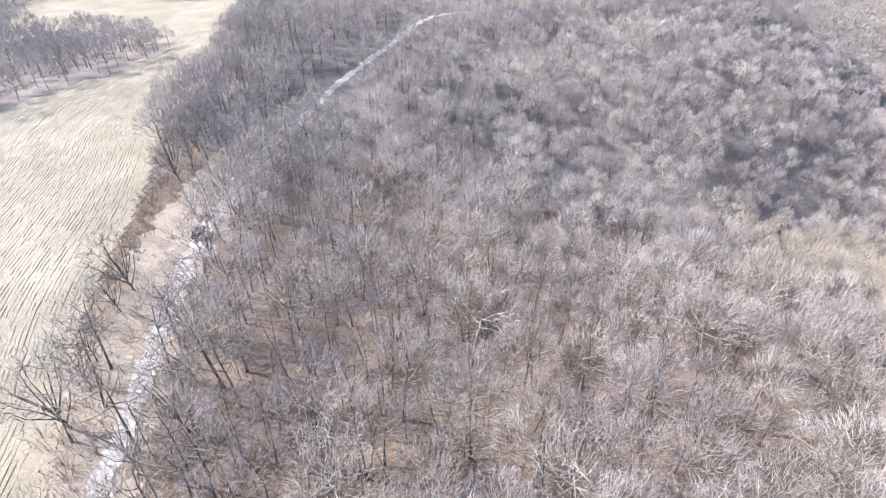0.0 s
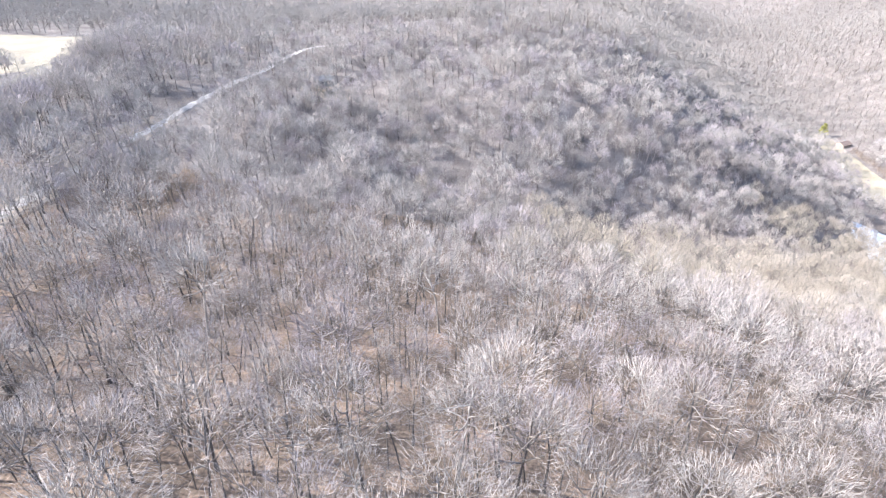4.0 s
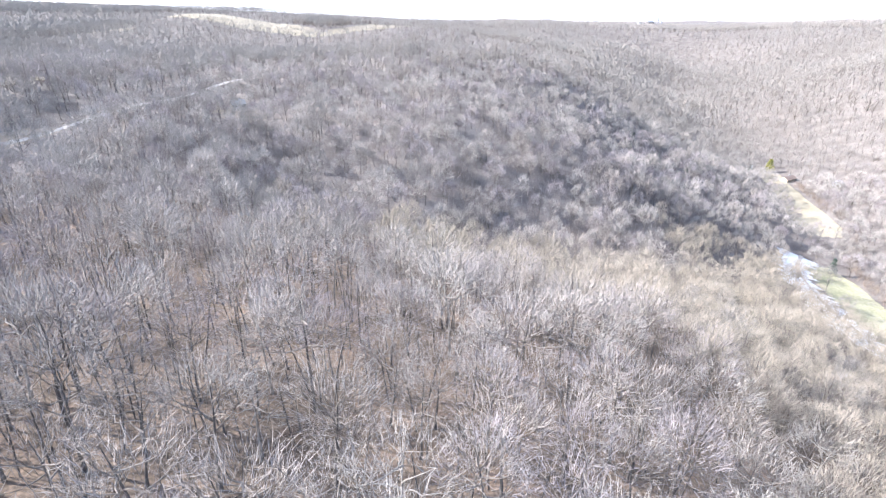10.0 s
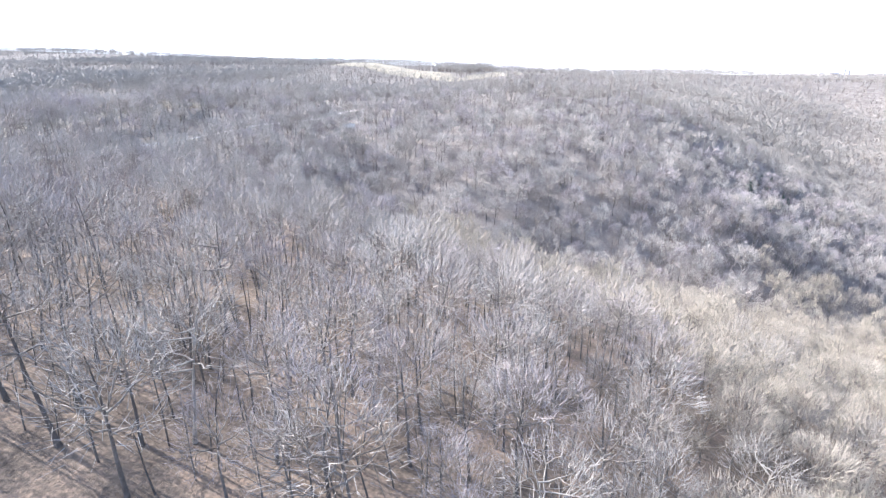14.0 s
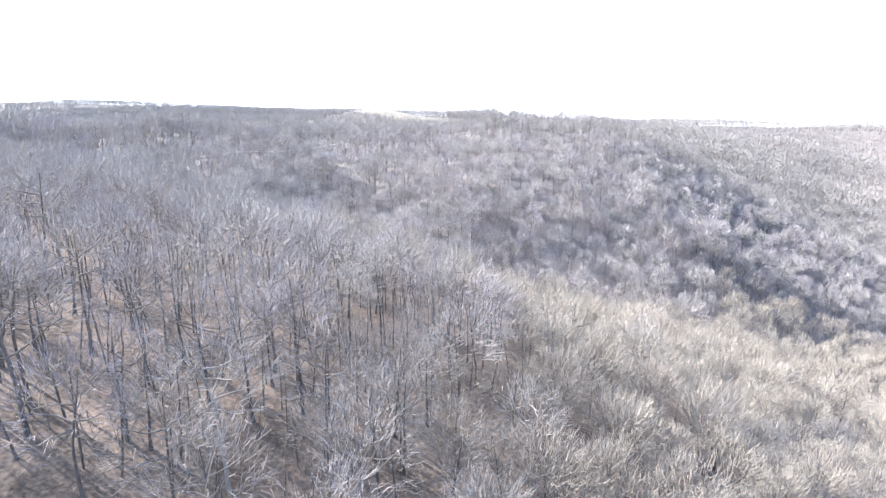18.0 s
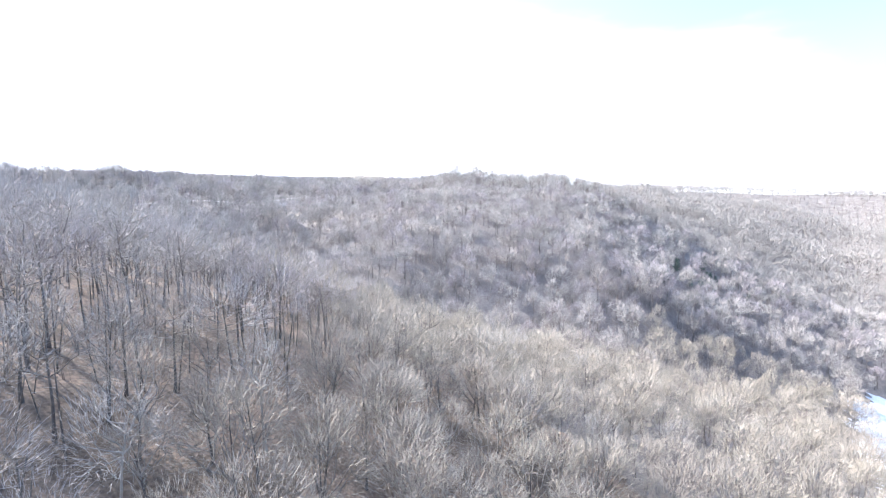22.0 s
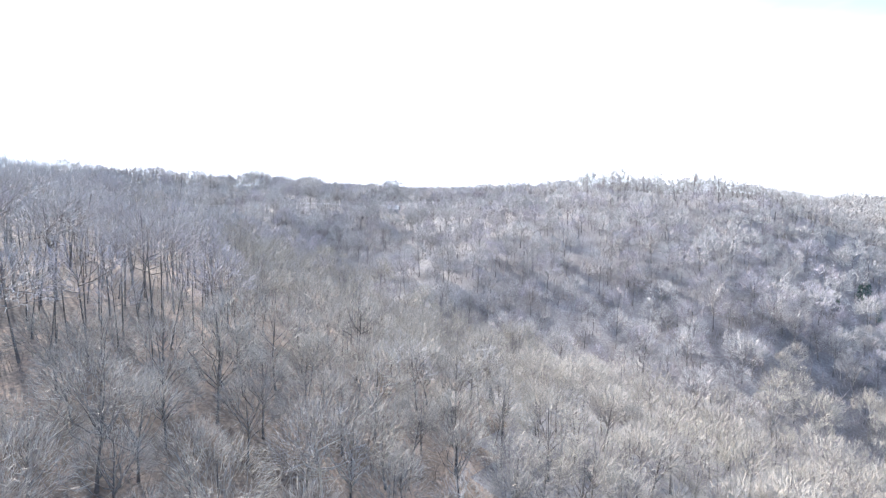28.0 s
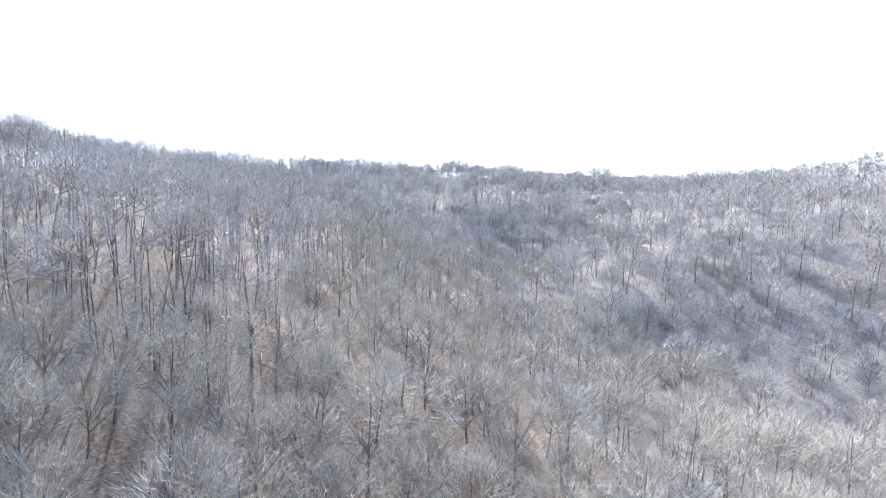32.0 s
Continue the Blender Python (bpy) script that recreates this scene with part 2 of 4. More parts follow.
def ground_z(x, y):
    """Height of the ground: the guide lines near by, rolling upland far off."""
    x, y = np.asarray(x, float), np.asarray(y, float)
    cx, cy = np.clip(x, -330, 1060), np.clip(y, -160, 1340)
    z = LAND_W[-3] + LAND_W[-2] * cx / 100 + LAND_W[-1] * cy / 100
    for (px, py, _), w in zip(LAND, LAND_W):
        d2 = ((cx - px) ** 2 + (cy - py) ** 2) / 1e4
        z = z + w * 0.5 * d2 * np.log(d2 + 1e-12)
    z = np.clip(z, -103, 40)
    far = np.hypot(np.maximum(0, np.maximum(-180 - x, x - 900)), np.maximum(0, np.maximum(-100 - y, y - np.clip(800 + 0.9 * (x - 150), 800, 1200))))
    f = np.clip(far / 260, 0, 1)
    f = f * f * (3 - 2 * f)
    roll = 10 - 24 * np.clip((-150 - x) / 150, 0, 1) * np.clip((620 - y) / 300, 0, 1) + 70 * np.clip((350 - x) / 1700, 0, 1) * np.clip((y - 800) / 700, 0, 1) + 9 * np.sin(x / 310 + 1.3) * np.cos(y / 270 - 0.4) + 5 * np.sin(x / 130 - y / 170)
    fine = 1.6 * np.sin(x / 23 + y / 41) * np.cos(y / 29 - x / 67) + 0.6 * np.sin(x / 9.1) * np.sin(y / 8.3 + 1)
    farm_hill = 20 * np.exp(-((x + 190) / 95) ** 2 - ((y - 905) / 80) ** 2)
    return z * (1 - f) + roll * f + fine * 0.6 + farm_hill

PATH_SPAN = [(-44, 48), (0, 30), (45, 14), (120, 6), (160, 8), (178, 38), (190, 80), (192, 108)]
LANE = [(-42, 20), (-46, 47), (-49, 62), (-54, 96), (-56, 125), (-55.5, 158), (-52.5, 182), (-49.5, 205), (-45, 228), (-37.5, 252), (-31, 282), (-20, 325), (-4, 355), (16, 366)]
FIELD_EDGE = [(-48, 10), (-54, 40), (-58, 55), (-65, 75), (-73, 109), (-80, 135), (-90, 170), (-94, 210), (-101, 255), (-114, 325), (-130, 390)]
FIELD_FAR = [(-146, 168), (-136, 204), (-127, 250), (-132, 276), (-192, 312)]
MEADOW_POLY = [(284, 110), (298, 150), (311, 180), (324, 217), (332, 243), (349, 240), (351, 222), (344, 198), (332, 165), (318, 130), (306, 108)]
PASTURE_POLY = [(366, 282), (381, 321), (398, 362), (412, 388), (424, 420), (438, 436), (446, 420), (434, 392), (419, 354), (410, 318), (402, 294), (388, 277)]
VALLEY_EDGE = [(308, 108), (320, 130), (334, 165), (346, 198), (354, 226), (392, 276), (405, 296), (413, 320), (422, 354), (437, 392)]
SNOW_LINE = [(280, 118), (290, 150), (301, 185), (310, 212), (320, 234), (336, 252)]
CABIN = (7, 285)
FAR_FIELDS = [
    [(-4, 742), (-45, 758), (-110, 800), (-190, 850), (-262, 880), (-290, 930), (-200, 975), (-120, 925), (-62, 875), (-18, 805), (0, 770)],
    [(2, 742), (42, 752), (100, 785), (190, 840), (270, 930), (190, 930), (100, 865), (40, 808), (8, 772)],
    [(-400, 1070), (-320, 1040), (-300, 1075), (-390, 1110)],
    [(-330, 800), (-255, 775), (-245, 800), (-320, 830)],
    [(1215, 2238), (1520, 2226), (1530, 2262), (1215, 2276)],
]


def smooth_line(points, step):
    """A rounded line through the points, with a point about every step metres."""
    p = [Vector((*q, 0)) for q in points]
    p = [2 * p[0] - p[1], *p, 2 * p[-1] - p[-2]]
    out = []
    for a, b, c, d in zip(p, p[1:], p[2:], p[3:]):
        n = max(1, round((c - b).length / step))
        for i in range(n):
            s = i / n
            out.append(0.5 * (2 * b + (c - a) * s + (2 * a - 5 * b + 4 * c - d) * s * s + (3 * b - a - 3 * c + d) * s ** 3))
    out.append(p[-2])
    return np.array([(v.x, v.y) for v in out])


def inside(x, y, poly):
    hit = np.zeros(np.shape(x), bool)
    for (x0, y0), (x1, y1) in zip(poly, [*poly[1:], poly[0]]):
        cross = (y0 > y) != (y1 > y)
        hit ^= cross & (x < (x1 - x0) * (y - y0) / ((y1 - y0) or 1e-9) + x0)
    return hit


def off_line(x, y, line):
    best = np.full(np.shape(x), 1e9)
    for (x0, y0), (x1, y1) in zip(line, line[1:]):
        dx, dy = x1 - x0, y1 - y0
        s = np.clip(((x - x0) * dx + (y - y0) * dy) / (dx * dx + dy * dy), 0, 1)
        best = np.minimum(best, np.hypot(x - x0 - s * dx, y - y0 - s * dy))
    return best


FIELD_POLY = [*FIELD_EDGE, (-152, 425), (-290, 415), (-262, 335), *FIELD_FAR[::-1], (-190, 118), (-330, 60), (-330, -60), (-80, -60)]


def sheet(name, xs, ys, lift, mat, keep=None):
    """Ground on a grid of plan lines; keep(x, y) picks the cells."""
    gx, gy = np.meshgrid(xs, ys)
    co = np.column_stack([gx.ravel(), gy.ravel(), (ground_z(gx, gy) + lift).ravel()])
    w = len(xs)
    i = (np.arange(len(ys) - 1)[:, None] * w + np.arange(w - 1)[None, :]).ravel()
    if keep is not None:
        cx, cy = (gx[:-1, :-1] + gx[1:, 1:]) / 2, (gy[:-1, :-1] + gy[1:, 1:]) / 2
        i = i[keep(cx, cy).ravel()]
    ob = new(name, polygons(name, co, np.column_stack([i, i + 1, i + w + 1, i + w]), [mat]))
    return ob


def polygons(name, co, faces, mats, index=None):
    """A mesh from arrays; all faces have the same number of corners."""
    me = bpy.data.meshes.new(name)
    n, k = faces.shape
    me.vertices.add(len(co))
    me.vertices.foreach_set("co", np.asarray(co, np.float32).ravel())
    me.loops.add(n * k)
    me.loops.foreach_set("vertex_index", faces.astype(np.int32).ravel())
    me.polygons.add(n)
    me.polygons.foreach_set("loop_start", np.arange(0, n * k, k, dtype=np.int32))
    for m in mats:
        me.materials.append(m)
    if index is not None:
        me.polygons.foreach_set("material_index", index.astype(np.int32))
    me.update(calc_edges=True)
    me.validate()
    return me


def spread(lo, hi, step, growth=1.12, limit=4600):
    inner = np.arange(lo, hi + 0.1, step)
    out, d, up, down = [], step, [hi], [lo]
    while up[-1] < limit:
        d *= growth
        up.append(up[-1] + d)
        down.append(down[-1] - d)
    return np.concatenate([down[:0:-1], inner, up[1:]])


ground = sheet("ground", spread(-300, 760, 5), spread(-120, 820, 5), 0.0, LITTER)
ground.data.materials.append(HILL_LITTER)
middle = np.array([p.center for p in ground.data.polygons])
ragged = 12 * np.sin(middle[:, 0] / 17) + 9 * np.sin(middle[:, 1] / 11)
on_hills = ~((middle[:, 0] > -75) & (middle[:, 0] + 0.9 * middle[:, 1] + ragged < 262) & (middle[:, 1] + ragged * 0.6 < 160))
ground.data.polygons.foreach_set("material_index", on_hills.astype(np.int32))
tagged(ground, "rolling hill ground under brown fallen leaf litter", "ground", kind="structure")


def ribbon(name, line, half, lift, mat, across=4, rag=0.0):
    """A strip of ground along a plan line."""
    d = np.gradient(line, axis=0)
    d /= np.linalg.norm(d, axis=1)[:, None]
    side = np.column_stack([d[:, 1], -d[:, 0]])
    rng = np.random.default_rng(5)
    w = half * (1 + rag * rng.uniform(-1, 1, (len(line), 2)))
    rows = []
    for k in range(across + 1):
        s = k / across
        p = line + side * (-w[:, :1] * (1 - s) + w[:, 1:] * s)
        rows.append(np.column_stack([p, ground_z(p[:, 0], p[:, 1]) + lift]))
    co = np.concatenate(rows)
    n = len(line)
    i = (np.arange(across)[:, None] * n + np.arange(n - 1)[None, :]).ravel()
    return new(name, polygons(name, co, np.column_stack([i, i + n, i + n + 1, i + 1]), [mat]))


lane_line = smooth_line(LANE, 1.5)
tagged(ribbon("verge", lane_line[lane_line[:, 1] < 215] - (4.0, 0), 8.0, 0.05, DRY_GRASS, 8, 0.2), "tan dry grass verge along the lane", "verge", kind="structure")
tagged(ribbon("lane", lane_line, 1.6, 0.09, GRAVEL, 4, 0.4), "pale gravel farm lane through the woods", "lane", kind="structure")
field = sheet("field", np.concatenate([np.arange(-336, -120, 6), np.arange(-120, -44, 1.2)]), np.arange(-60, 428, 1.5), 0.07, STUBBLE_SOIL, lambda x, y: inside(x, y, FIELD_POLY))
tagged(field, "harvested field of pale corn stubble", "field", kind="structure")
meadow = sheet("meadow", np.arange(282, 356, 1.2), np.arange(106, 248, 1.2), 0.08, TURF, lambda x, y: inside(x, y, MEADOW_POLY))
pasture = sheet("pasture", np.arange(374, 458, 1.2), np.arange(266, 454, 1.2), 0.08, PASTURE, lambda x, y: inside(x, y, PASTURE_POLY))
tagged(pasture, "pale cream dry pasture on the valley floor", "pasture", kind="structure")
for poly in FAR_FIELDS:
    p = np.array(poly)
    xs, ys = np.arange(p[:, 0].min(), p[:, 0].max(), 8), np.arange(p[:, 1].min(), p[:, 1].max(), 8)
    tagged(sheet("field", xs, ys, 0.3, STUBBLE_SOIL, lambda x, y: inside(x, y, poly)), "pale harvested field on the far upland", "field", kind="structure")
tagged(meadow, "yellow-green winter turf on the valley floor", "meadow", kind="structure")


# ---- trees ----
class Shape:
    def __init__(self):
        self.v, self.t = [], []

    def tube(self, pts, radii, sides, rng, closed=False):
        base = len(self.v)
        for i, p in enumerate(pts):
            d = (pts[min(i + 1, len(pts) - 1)] - pts[max(i - 1, 0)]).normalized()
            u = d.orthogonal().normalized()
            w = d.cross(u)
            if i == len(pts) - 1 and radii[i] < 0.012:
                self.v.append(p)
                break
            self.v += [p + (u * math.cos(a) + w * math.sin(a)) * radii[i] for a in (2 * math.pi * k / sides for k in range(sides))]
        tip = len(self.v) - base == (len(pts) - 1) * sides + 1
        for i in range(len(pts) - 1):
            for k in range(sides):
                a, b = base + i * sides + k, base + i * sides + (k + 1) % sides
                if tip and i == len(pts) - 2:
                    self.t.append((a, b, len(self.v) - 1))
                else:
                    self.t += [(a, b, b + sides), (a, b + sides, a + sides)]

    def sliver(self, p, q, width, rng, face=None):
        d = q - p
        u = d.cross(face or Vector(rng.normal(size=3))).normalized() * width / 2
        n = len(self.v)
        self.v += [p - u, p + u, q]
        self.t.append((n, n + 1, n + 2))

    def arrays(self):
        return np.array([tuple(v) for v in self.v], float).reshape(-1, 3), np.array(self.t, int).reshape(-1, 3)

    def mesh(self, name, mat):
        return polygons(name, *self.arrays(), [mat])


def bent(start, way, length, n, rng, lift, wander):
    """Points of a branch that wanders and turns upward."""
    pts, d = [start], way.normalized()
    for _ in range(n):
        d = (d + Vector((0, 0, lift)) + Vector(rng.normal(size=3)) * wander).normalized()
        pts.append(pts[-1] + d * length / n)
    return pts


def between(pts, s):
    x = s * (len(pts) - 1)
    i = min(int(x), len(pts) - 2)
    return pts[i].lerp(pts[i + 1], x - i), (pts[i + 1] - pts[i]).normalized()


def bare_tree(rng, h, limbs, lobes, twigs, width, fine, spread_out=1.0, bole=0.42, loose=0.3):
    """Trunk, limbs and twigs of a leafless tree of height h, whose crown is a heap of rounded sprays.
    fine: 2 single trees, 1 woods, 0 distance."""
    trunk, arms, spray = Shape(), [], Shape()
    r = h * (0.0115 if fine == 2 else 0.0095)
    lean = Vector((rng.normal() * 0.06, rng.normal() * 0.06, 1))
    stem = bent(Vector((0, 0, -0.4)), lean, h * 0.8, (2, 4, 6)[fine], rng, 0.08, 0.06)
    k = len(stem) - 1
    if fine < 0:
        trunk.sliver(stem[0], stem[-1], r * 3, rng)
    else:
        trunk.tube(stem, [r * (1.5 if i == 0 else 1.05 - 0.85 * i / k) for i in range(k + 1)], (3, 4, 7)[fine], rng)
    axes = Vector((h * 0.29 * spread_out, h * 0.29 * spread_out, h * 0.47))
    heart = Vector((lean.x * h * 0.45, lean.y * h * 0.45, h * 0.5))

    def dome(v, depth):
        return heart + Vector((v.x * axes.x, v.y * axes.y, v.z * axes.z)) * depth

    each = max(1, round(lobes / limbs))
    for j in range(limbs):
        turn = j * 2.4 + rng.uniform(-0.4, 0.4)
        climb = 0.02 + 0.93 * (j + rng.uniform(0.1, 0.9)) / limbs
        out = math.sqrt(max(0.0, 1 - climb * climb))
        way = Vector((math.cos(turn) * out, math.sin(turn) * out, climb))
        goal = dome(way, rng.uniform(0.62, 0.8))
        s = min(0.9, bole / 0.8 + climb * rng.uniform(0.15, 0.4))
        at, _ = between(stem, s)
        mid = at.lerp(goal, 0.5) + Vector((rng.normal(), rng.normal(), -0.9)) * h * 0.018
        limb = [at, at.lerp(mid, 0.5) + Vector(rng.normal(size=3)) * h * 0.007, mid, mid.lerp(goal, 0.55) + Vector(rng.normal(size=3)) * h * 0.012, goal]
        if fine == 1:
            limb = [at, mid, goal]
        rr = r * (0.78 - 0.36 * s)
        arm = Shape()
        if fine > 0:
            arm.tube(limb, [rr * (1 - 0.75 * i / (len(limb) - 1)) for i in range(len(limb))], (3, 3, 5)[fine], rng)
        else:
            arm.sliver(at, goal, rr * 2.6, rng)
        for e in range(each):
            aim = way if e == 0 else (way + Vector(rng.normal(size=3)) * 0.5).normalized()
            aim.z = max(aim.z, -0.1)
            fork, _ = between(limb, rng.uniform(0.5, 0.85) if e else 1.0)
            base = dome(aim, rng.uniform(0.6, 0.78)) if e else goal
            if fine > 0 and e:
                arm.tube([fork, fork.lerp(base, 0.5) + Vector(rng.normal(size=3)) * h * 0.008, base], [rr * 0.5, rr * 0.38, rr * 0.2], 3, rng)
            tips = []
            for _ in range(twigs):
                v = (aim + Vector(rng.normal(size=3)) * loose).normalized()
                if v.z < -0.1:
                    v.z *= -0.5
                q = dome(v, 0.45 + 0.47 * math.sqrt(rng.random()))
                d4 = (Vector((v.x, v.y, v.z * 1.3)) * 0.75 + Vector((0, 0, 0.2)) + Vector(rng.normal(size=3)) * 0.36).normalized()
                tip = q + d4 * h * rng.uniform(0.055, 0.125)
                tips.append(q)
                up = v + Vector((0, 0, 0.5)) + Vector(rng.normal(size=3)) * 0.22
                spray.sliver(q, tip, width * rng.uniform(0.7, 1.3), rng, up)
                if fine == 2 and rng.random() < 0.45:
                    f = q.lerp(tip, rng.uniform(0.3, 0.6))
                    spray.sliver(f, f + (d4 + Vector(rng.normal(size=3)) * 0.5).normalized() * h * 0.05, width * 0.7, rng, up)
            if fine > 0:
                for q in tips[:(0, 3, 5)[fine]]:
                    if fine == 2:
                        bow = base.lerp(q, 0.5) + Vector(rng.normal(size=3)) * 0.15
                        arm.tube([base, bow, q + (q - base) * 0.3], [rr * 0.34, rr * 0.24, 0.01], 3, rng)
                    else:
                        arm.sliver(base, q + (q - base) * 0.4, max(rr * 0.7, width * 0.8), rng)
        arms.append(arm)
    return trunk, arms, spray


def joined(shapes):
    """One array pair from (shape, material slot) pairs."""
    vs, ts, ms, n = [], [], [], 0
    for s, slot in shapes:
        v, t = s.arrays()
        if len(t):
            vs.append(v), ts.append(t + n), ms.append(np.full(len(t), slot))
            n += len(v)
    return np.concatenate(vs), np.concatenate(ts), np.concatenate(ms)


def woods(name, templates, plan, mats, seed, label, low=0.75, high=1.2, category="woods"):
    """All trees of a stretch as one mass; slot 1 and any slots past 3 are the twigs of different kinds of tree."""
    rng = np.random.default_rng(seed)
    z = ground_z(plan[:, 0], plan[:, 1])
    pick = rng.integers(0, len(templates), len(plan))
    turn, size = rng.uniform(0, 6.283, len(plan)), rng.uniform(low, high, len(plan))
    wide = size * rng.uniform(0.85, 1.2, len(plan))
    cos, ts, ms, n = [], [], [], 0
    for k, (v, t, m) in enumerate(templates):
        ids = np.nonzero(pick == k)[0]
        if not len(ids):
            continue
        c, s = np.cos(turn[ids])[:, None] * wide[ids][:, None], np.sin(turn[ids])[:, None] * wide[ids][:, None]
        x = plan[ids, 0][:, None] + v[:, 0] * c - v[:, 1] * s
        y = plan[ids, 1][:, None] + v[:, 0] * s + v[:, 1] * c
        h = z[ids][:, None] + v[:, 2] * size[ids][:, None]
        cos.append(np.stack([x, y, h], -1).reshape(-1, 3))
        ts.append((t[None] + (n + np.arange(len(ids)) * len(v))[:, None, None]).reshape(-1, 3))
        slots = np.tile(m, (len(ids), 1))
        if len(mats) > 4:
            kind = rng.integers(3, len(mats), len(ids))
            slots = np.where(slots == 1, np.where(kind == 3, 1, kind)[:, None], slots)
        ms.append(slots.ravel())
        n += len(ids) * len(v)
    ob = new(name, polygons(name, np.concatenate(cos), np.concatenate(ts), mats, np.concatenate(ms)))
    return tagged(ob, label, category, kind="stuff")


def scatter(x0, x1, y0, y1, step, seed):
    rng = np.random.default_rng(seed)
    gx, gy = np.meshgrid(np.arange(x0, x1, step), np.arange(y0, y1, step))
    gx = gx + (np.arange(gx.shape[0]) % 2)[:, None] * step / 2
    p = np.column_stack([gx.ravel(), gy.ravel()])
    return p + rng.uniform(-0.42, 0.42, p.shape) * step


def wooded(p):
    """True where trees stand."""
    x, y = p[:, 0], p[:, 1]
    free = ~inside(x, y, FIELD_POLY) & ~inside(x, y, MEADOW_POLY) & ~inside(x, y, PASTURE_POLY) & (off_line(x, y, SNOW_LINE) > 9)
    free &= off_line(x, y, lane_line[::4]) > 3.2 + 2.6 * np.clip((y - 120) / 60, 0, 1)
    free &= (np.hypot(x - CABIN[0], y - CABIN[1]) > 9) & (np.hypot(x - CABIN[0] - 6, y - CABIN[1] + 9) > 9)
    for hx, hy, hr in ((440, 402, 10), (424, 434, 7), (462, 372, 9), (440, 428, 10), (344, 232, 6), (436, 385, 8)):
        free &= np.hypot(x - hx, y - hy) > hr
    free &= (np.hypot((x - 254) / 20, (y - 322) / 15) > 1) | (np.sin(x * 7.7 + y * 3.1) > 0.2)
    for poly in FAR_FIELDS:
        free &= ~inside(x, y, poly)
    beside = off_line(x, y, lane_line[::4] + (13, -6))
    hid = np.modf(np.abs(np.sin(x * 12.9 + y * 78.2)) * 437.5)[0]
    free &= ~((beside < 11) & (y > 150) & (y < 330)) | (hid > 0.27)
    free &= (np.hypot((x - 34) / 20, (y - 291) / 8) > 1) | (hid > 0.25)
    return free


def part(name, data, parent, label=""):
    ob = new(name, data)
    ob.parent = parent
    return tagged(ob, label)


rng = np.random.default_rng(11)
near = scatter(-52, 308, 3, 262, 7.3, 3)
near = near[wooded(near)]
order = np.argsort(off_line(near[:, 0], near[:, 1], PATH_SPAN))
singles, rest = near[order[:285]], near[order[285:]]
LONE = [(310, 218), (10.5, 119)]
singles = np.concatenate([singles, LONE])


def pale_slope(p):
    """True for the paler trees, which grow more common down the spur's outer slope."""
    pick = np.random.default_rng(41).random(len(p))
    return pick < np.clip((p[:, 0] - 45) / 70, 0, 1)



def spur_top(p):
    """True on the flat top of the near spur, where the woods are tall and open."""
    return p[:, 0] + 0.3 * p[:, 1] + 10 * np.sin(p[:, 1] / 13) < 156


# four open-grown kinds for the spur's top, three bushy ones for its slope, and a pale one
hero = []
for k in range(8):
    pale, bushy = k == 7, k in (4, 5, 6)
    if bushy:
        trunk, arms, spray = bare_tree(rng, rng.uniform(12.5, 15.5), 10, 22, 48, 0.052, 2, rng.uniform(1.2, 1.5), 0.26, 0.22)
    else:
        trunk, arms, spray = bare_tree(rng, rng.uniform(16.5, 19.5), 9, 18, 30, 0.045, 2, rng.uniform(1.0, 1.25), rng.uniform(0.4, 0.52), 0.24)
    bark, limb_bark = (PALE_BARK, PALE_BARK) if pale else (BARK, LIMB)
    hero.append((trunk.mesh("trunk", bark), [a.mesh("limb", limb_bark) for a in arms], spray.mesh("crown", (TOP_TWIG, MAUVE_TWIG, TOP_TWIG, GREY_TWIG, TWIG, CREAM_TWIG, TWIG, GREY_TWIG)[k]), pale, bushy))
first = {}
open_top = spur_top(singles)
for i, (x, y) in enumerate(singles):
    k = int(rng.integers(0, 4)) if open_top[i] else int(rng.integers(4, 7))
    if i == len(singles) - 1 or rng.random() < (0.05 if open_top[i] else 0.06):
        k = 7
    m = pose(x, y, float(ground_z(x, y)), 0, 0, rng.uniform(0, 360)) @ Matrix.Diagonal((*[0.42 if x > 300 else rng.uniform(0.75, 1.15)] * 3, 1))
    if k not in first:
        trunk, limbs, crown, pale, bushy = hero[k]
        tree = new("bare_tree")
        tree.matrix_basis = m
        words = "leafless grey-brown hardwood tree with a high open crown"
        if bushy:
            words = "leafless hardwood tree with a dense rounded crown on the slope"
        if pale:
            words = "leafless pale-barked tree with forking branches"
        tagged(tree, words, "tree", "trees of the near woods")
        part("trunk", trunk, tree)
        for limb in limbs:
            part("limb", limb, tree)
        part("crown", crown, tree, "spray of thin grey-brown twigs")
        first[k] = tree
    else:
        copy_thing(first[k], m).matrix_basis = m

# low forking trees along the field and the lane
FIELD_TREES = [(-54, 50, 1.15), (-55.5, 58, 0.8), (-57, 63, 0.7), (-59.5, 81, 1.1), (-59, 75, 0.8), (-72, 147, 1.2), (-70, 128, 1.0), (-71, 154, 1.1), (-70.5, 138, 0.9), (-158, 303, 0.95), (-164, 308, 0.85), (-168, 250, 1.0),
               (-40, 60, 1.0), (-37, 50, 1.05), (-46, 81, 0.9), (-43, 70, 1.0), (-41, 43, 0.9), (-46, 72, 0.8), (-49, 93, 1.0), (-51, 103, 0.9), (-51, 114, 1.05), (-50.5, 126, 0.9), (-48.5, 141, 1.0), (-47, 156, 0.9), (-60, 112, 0.8), (-61, 122, 0.9)]
forking = []
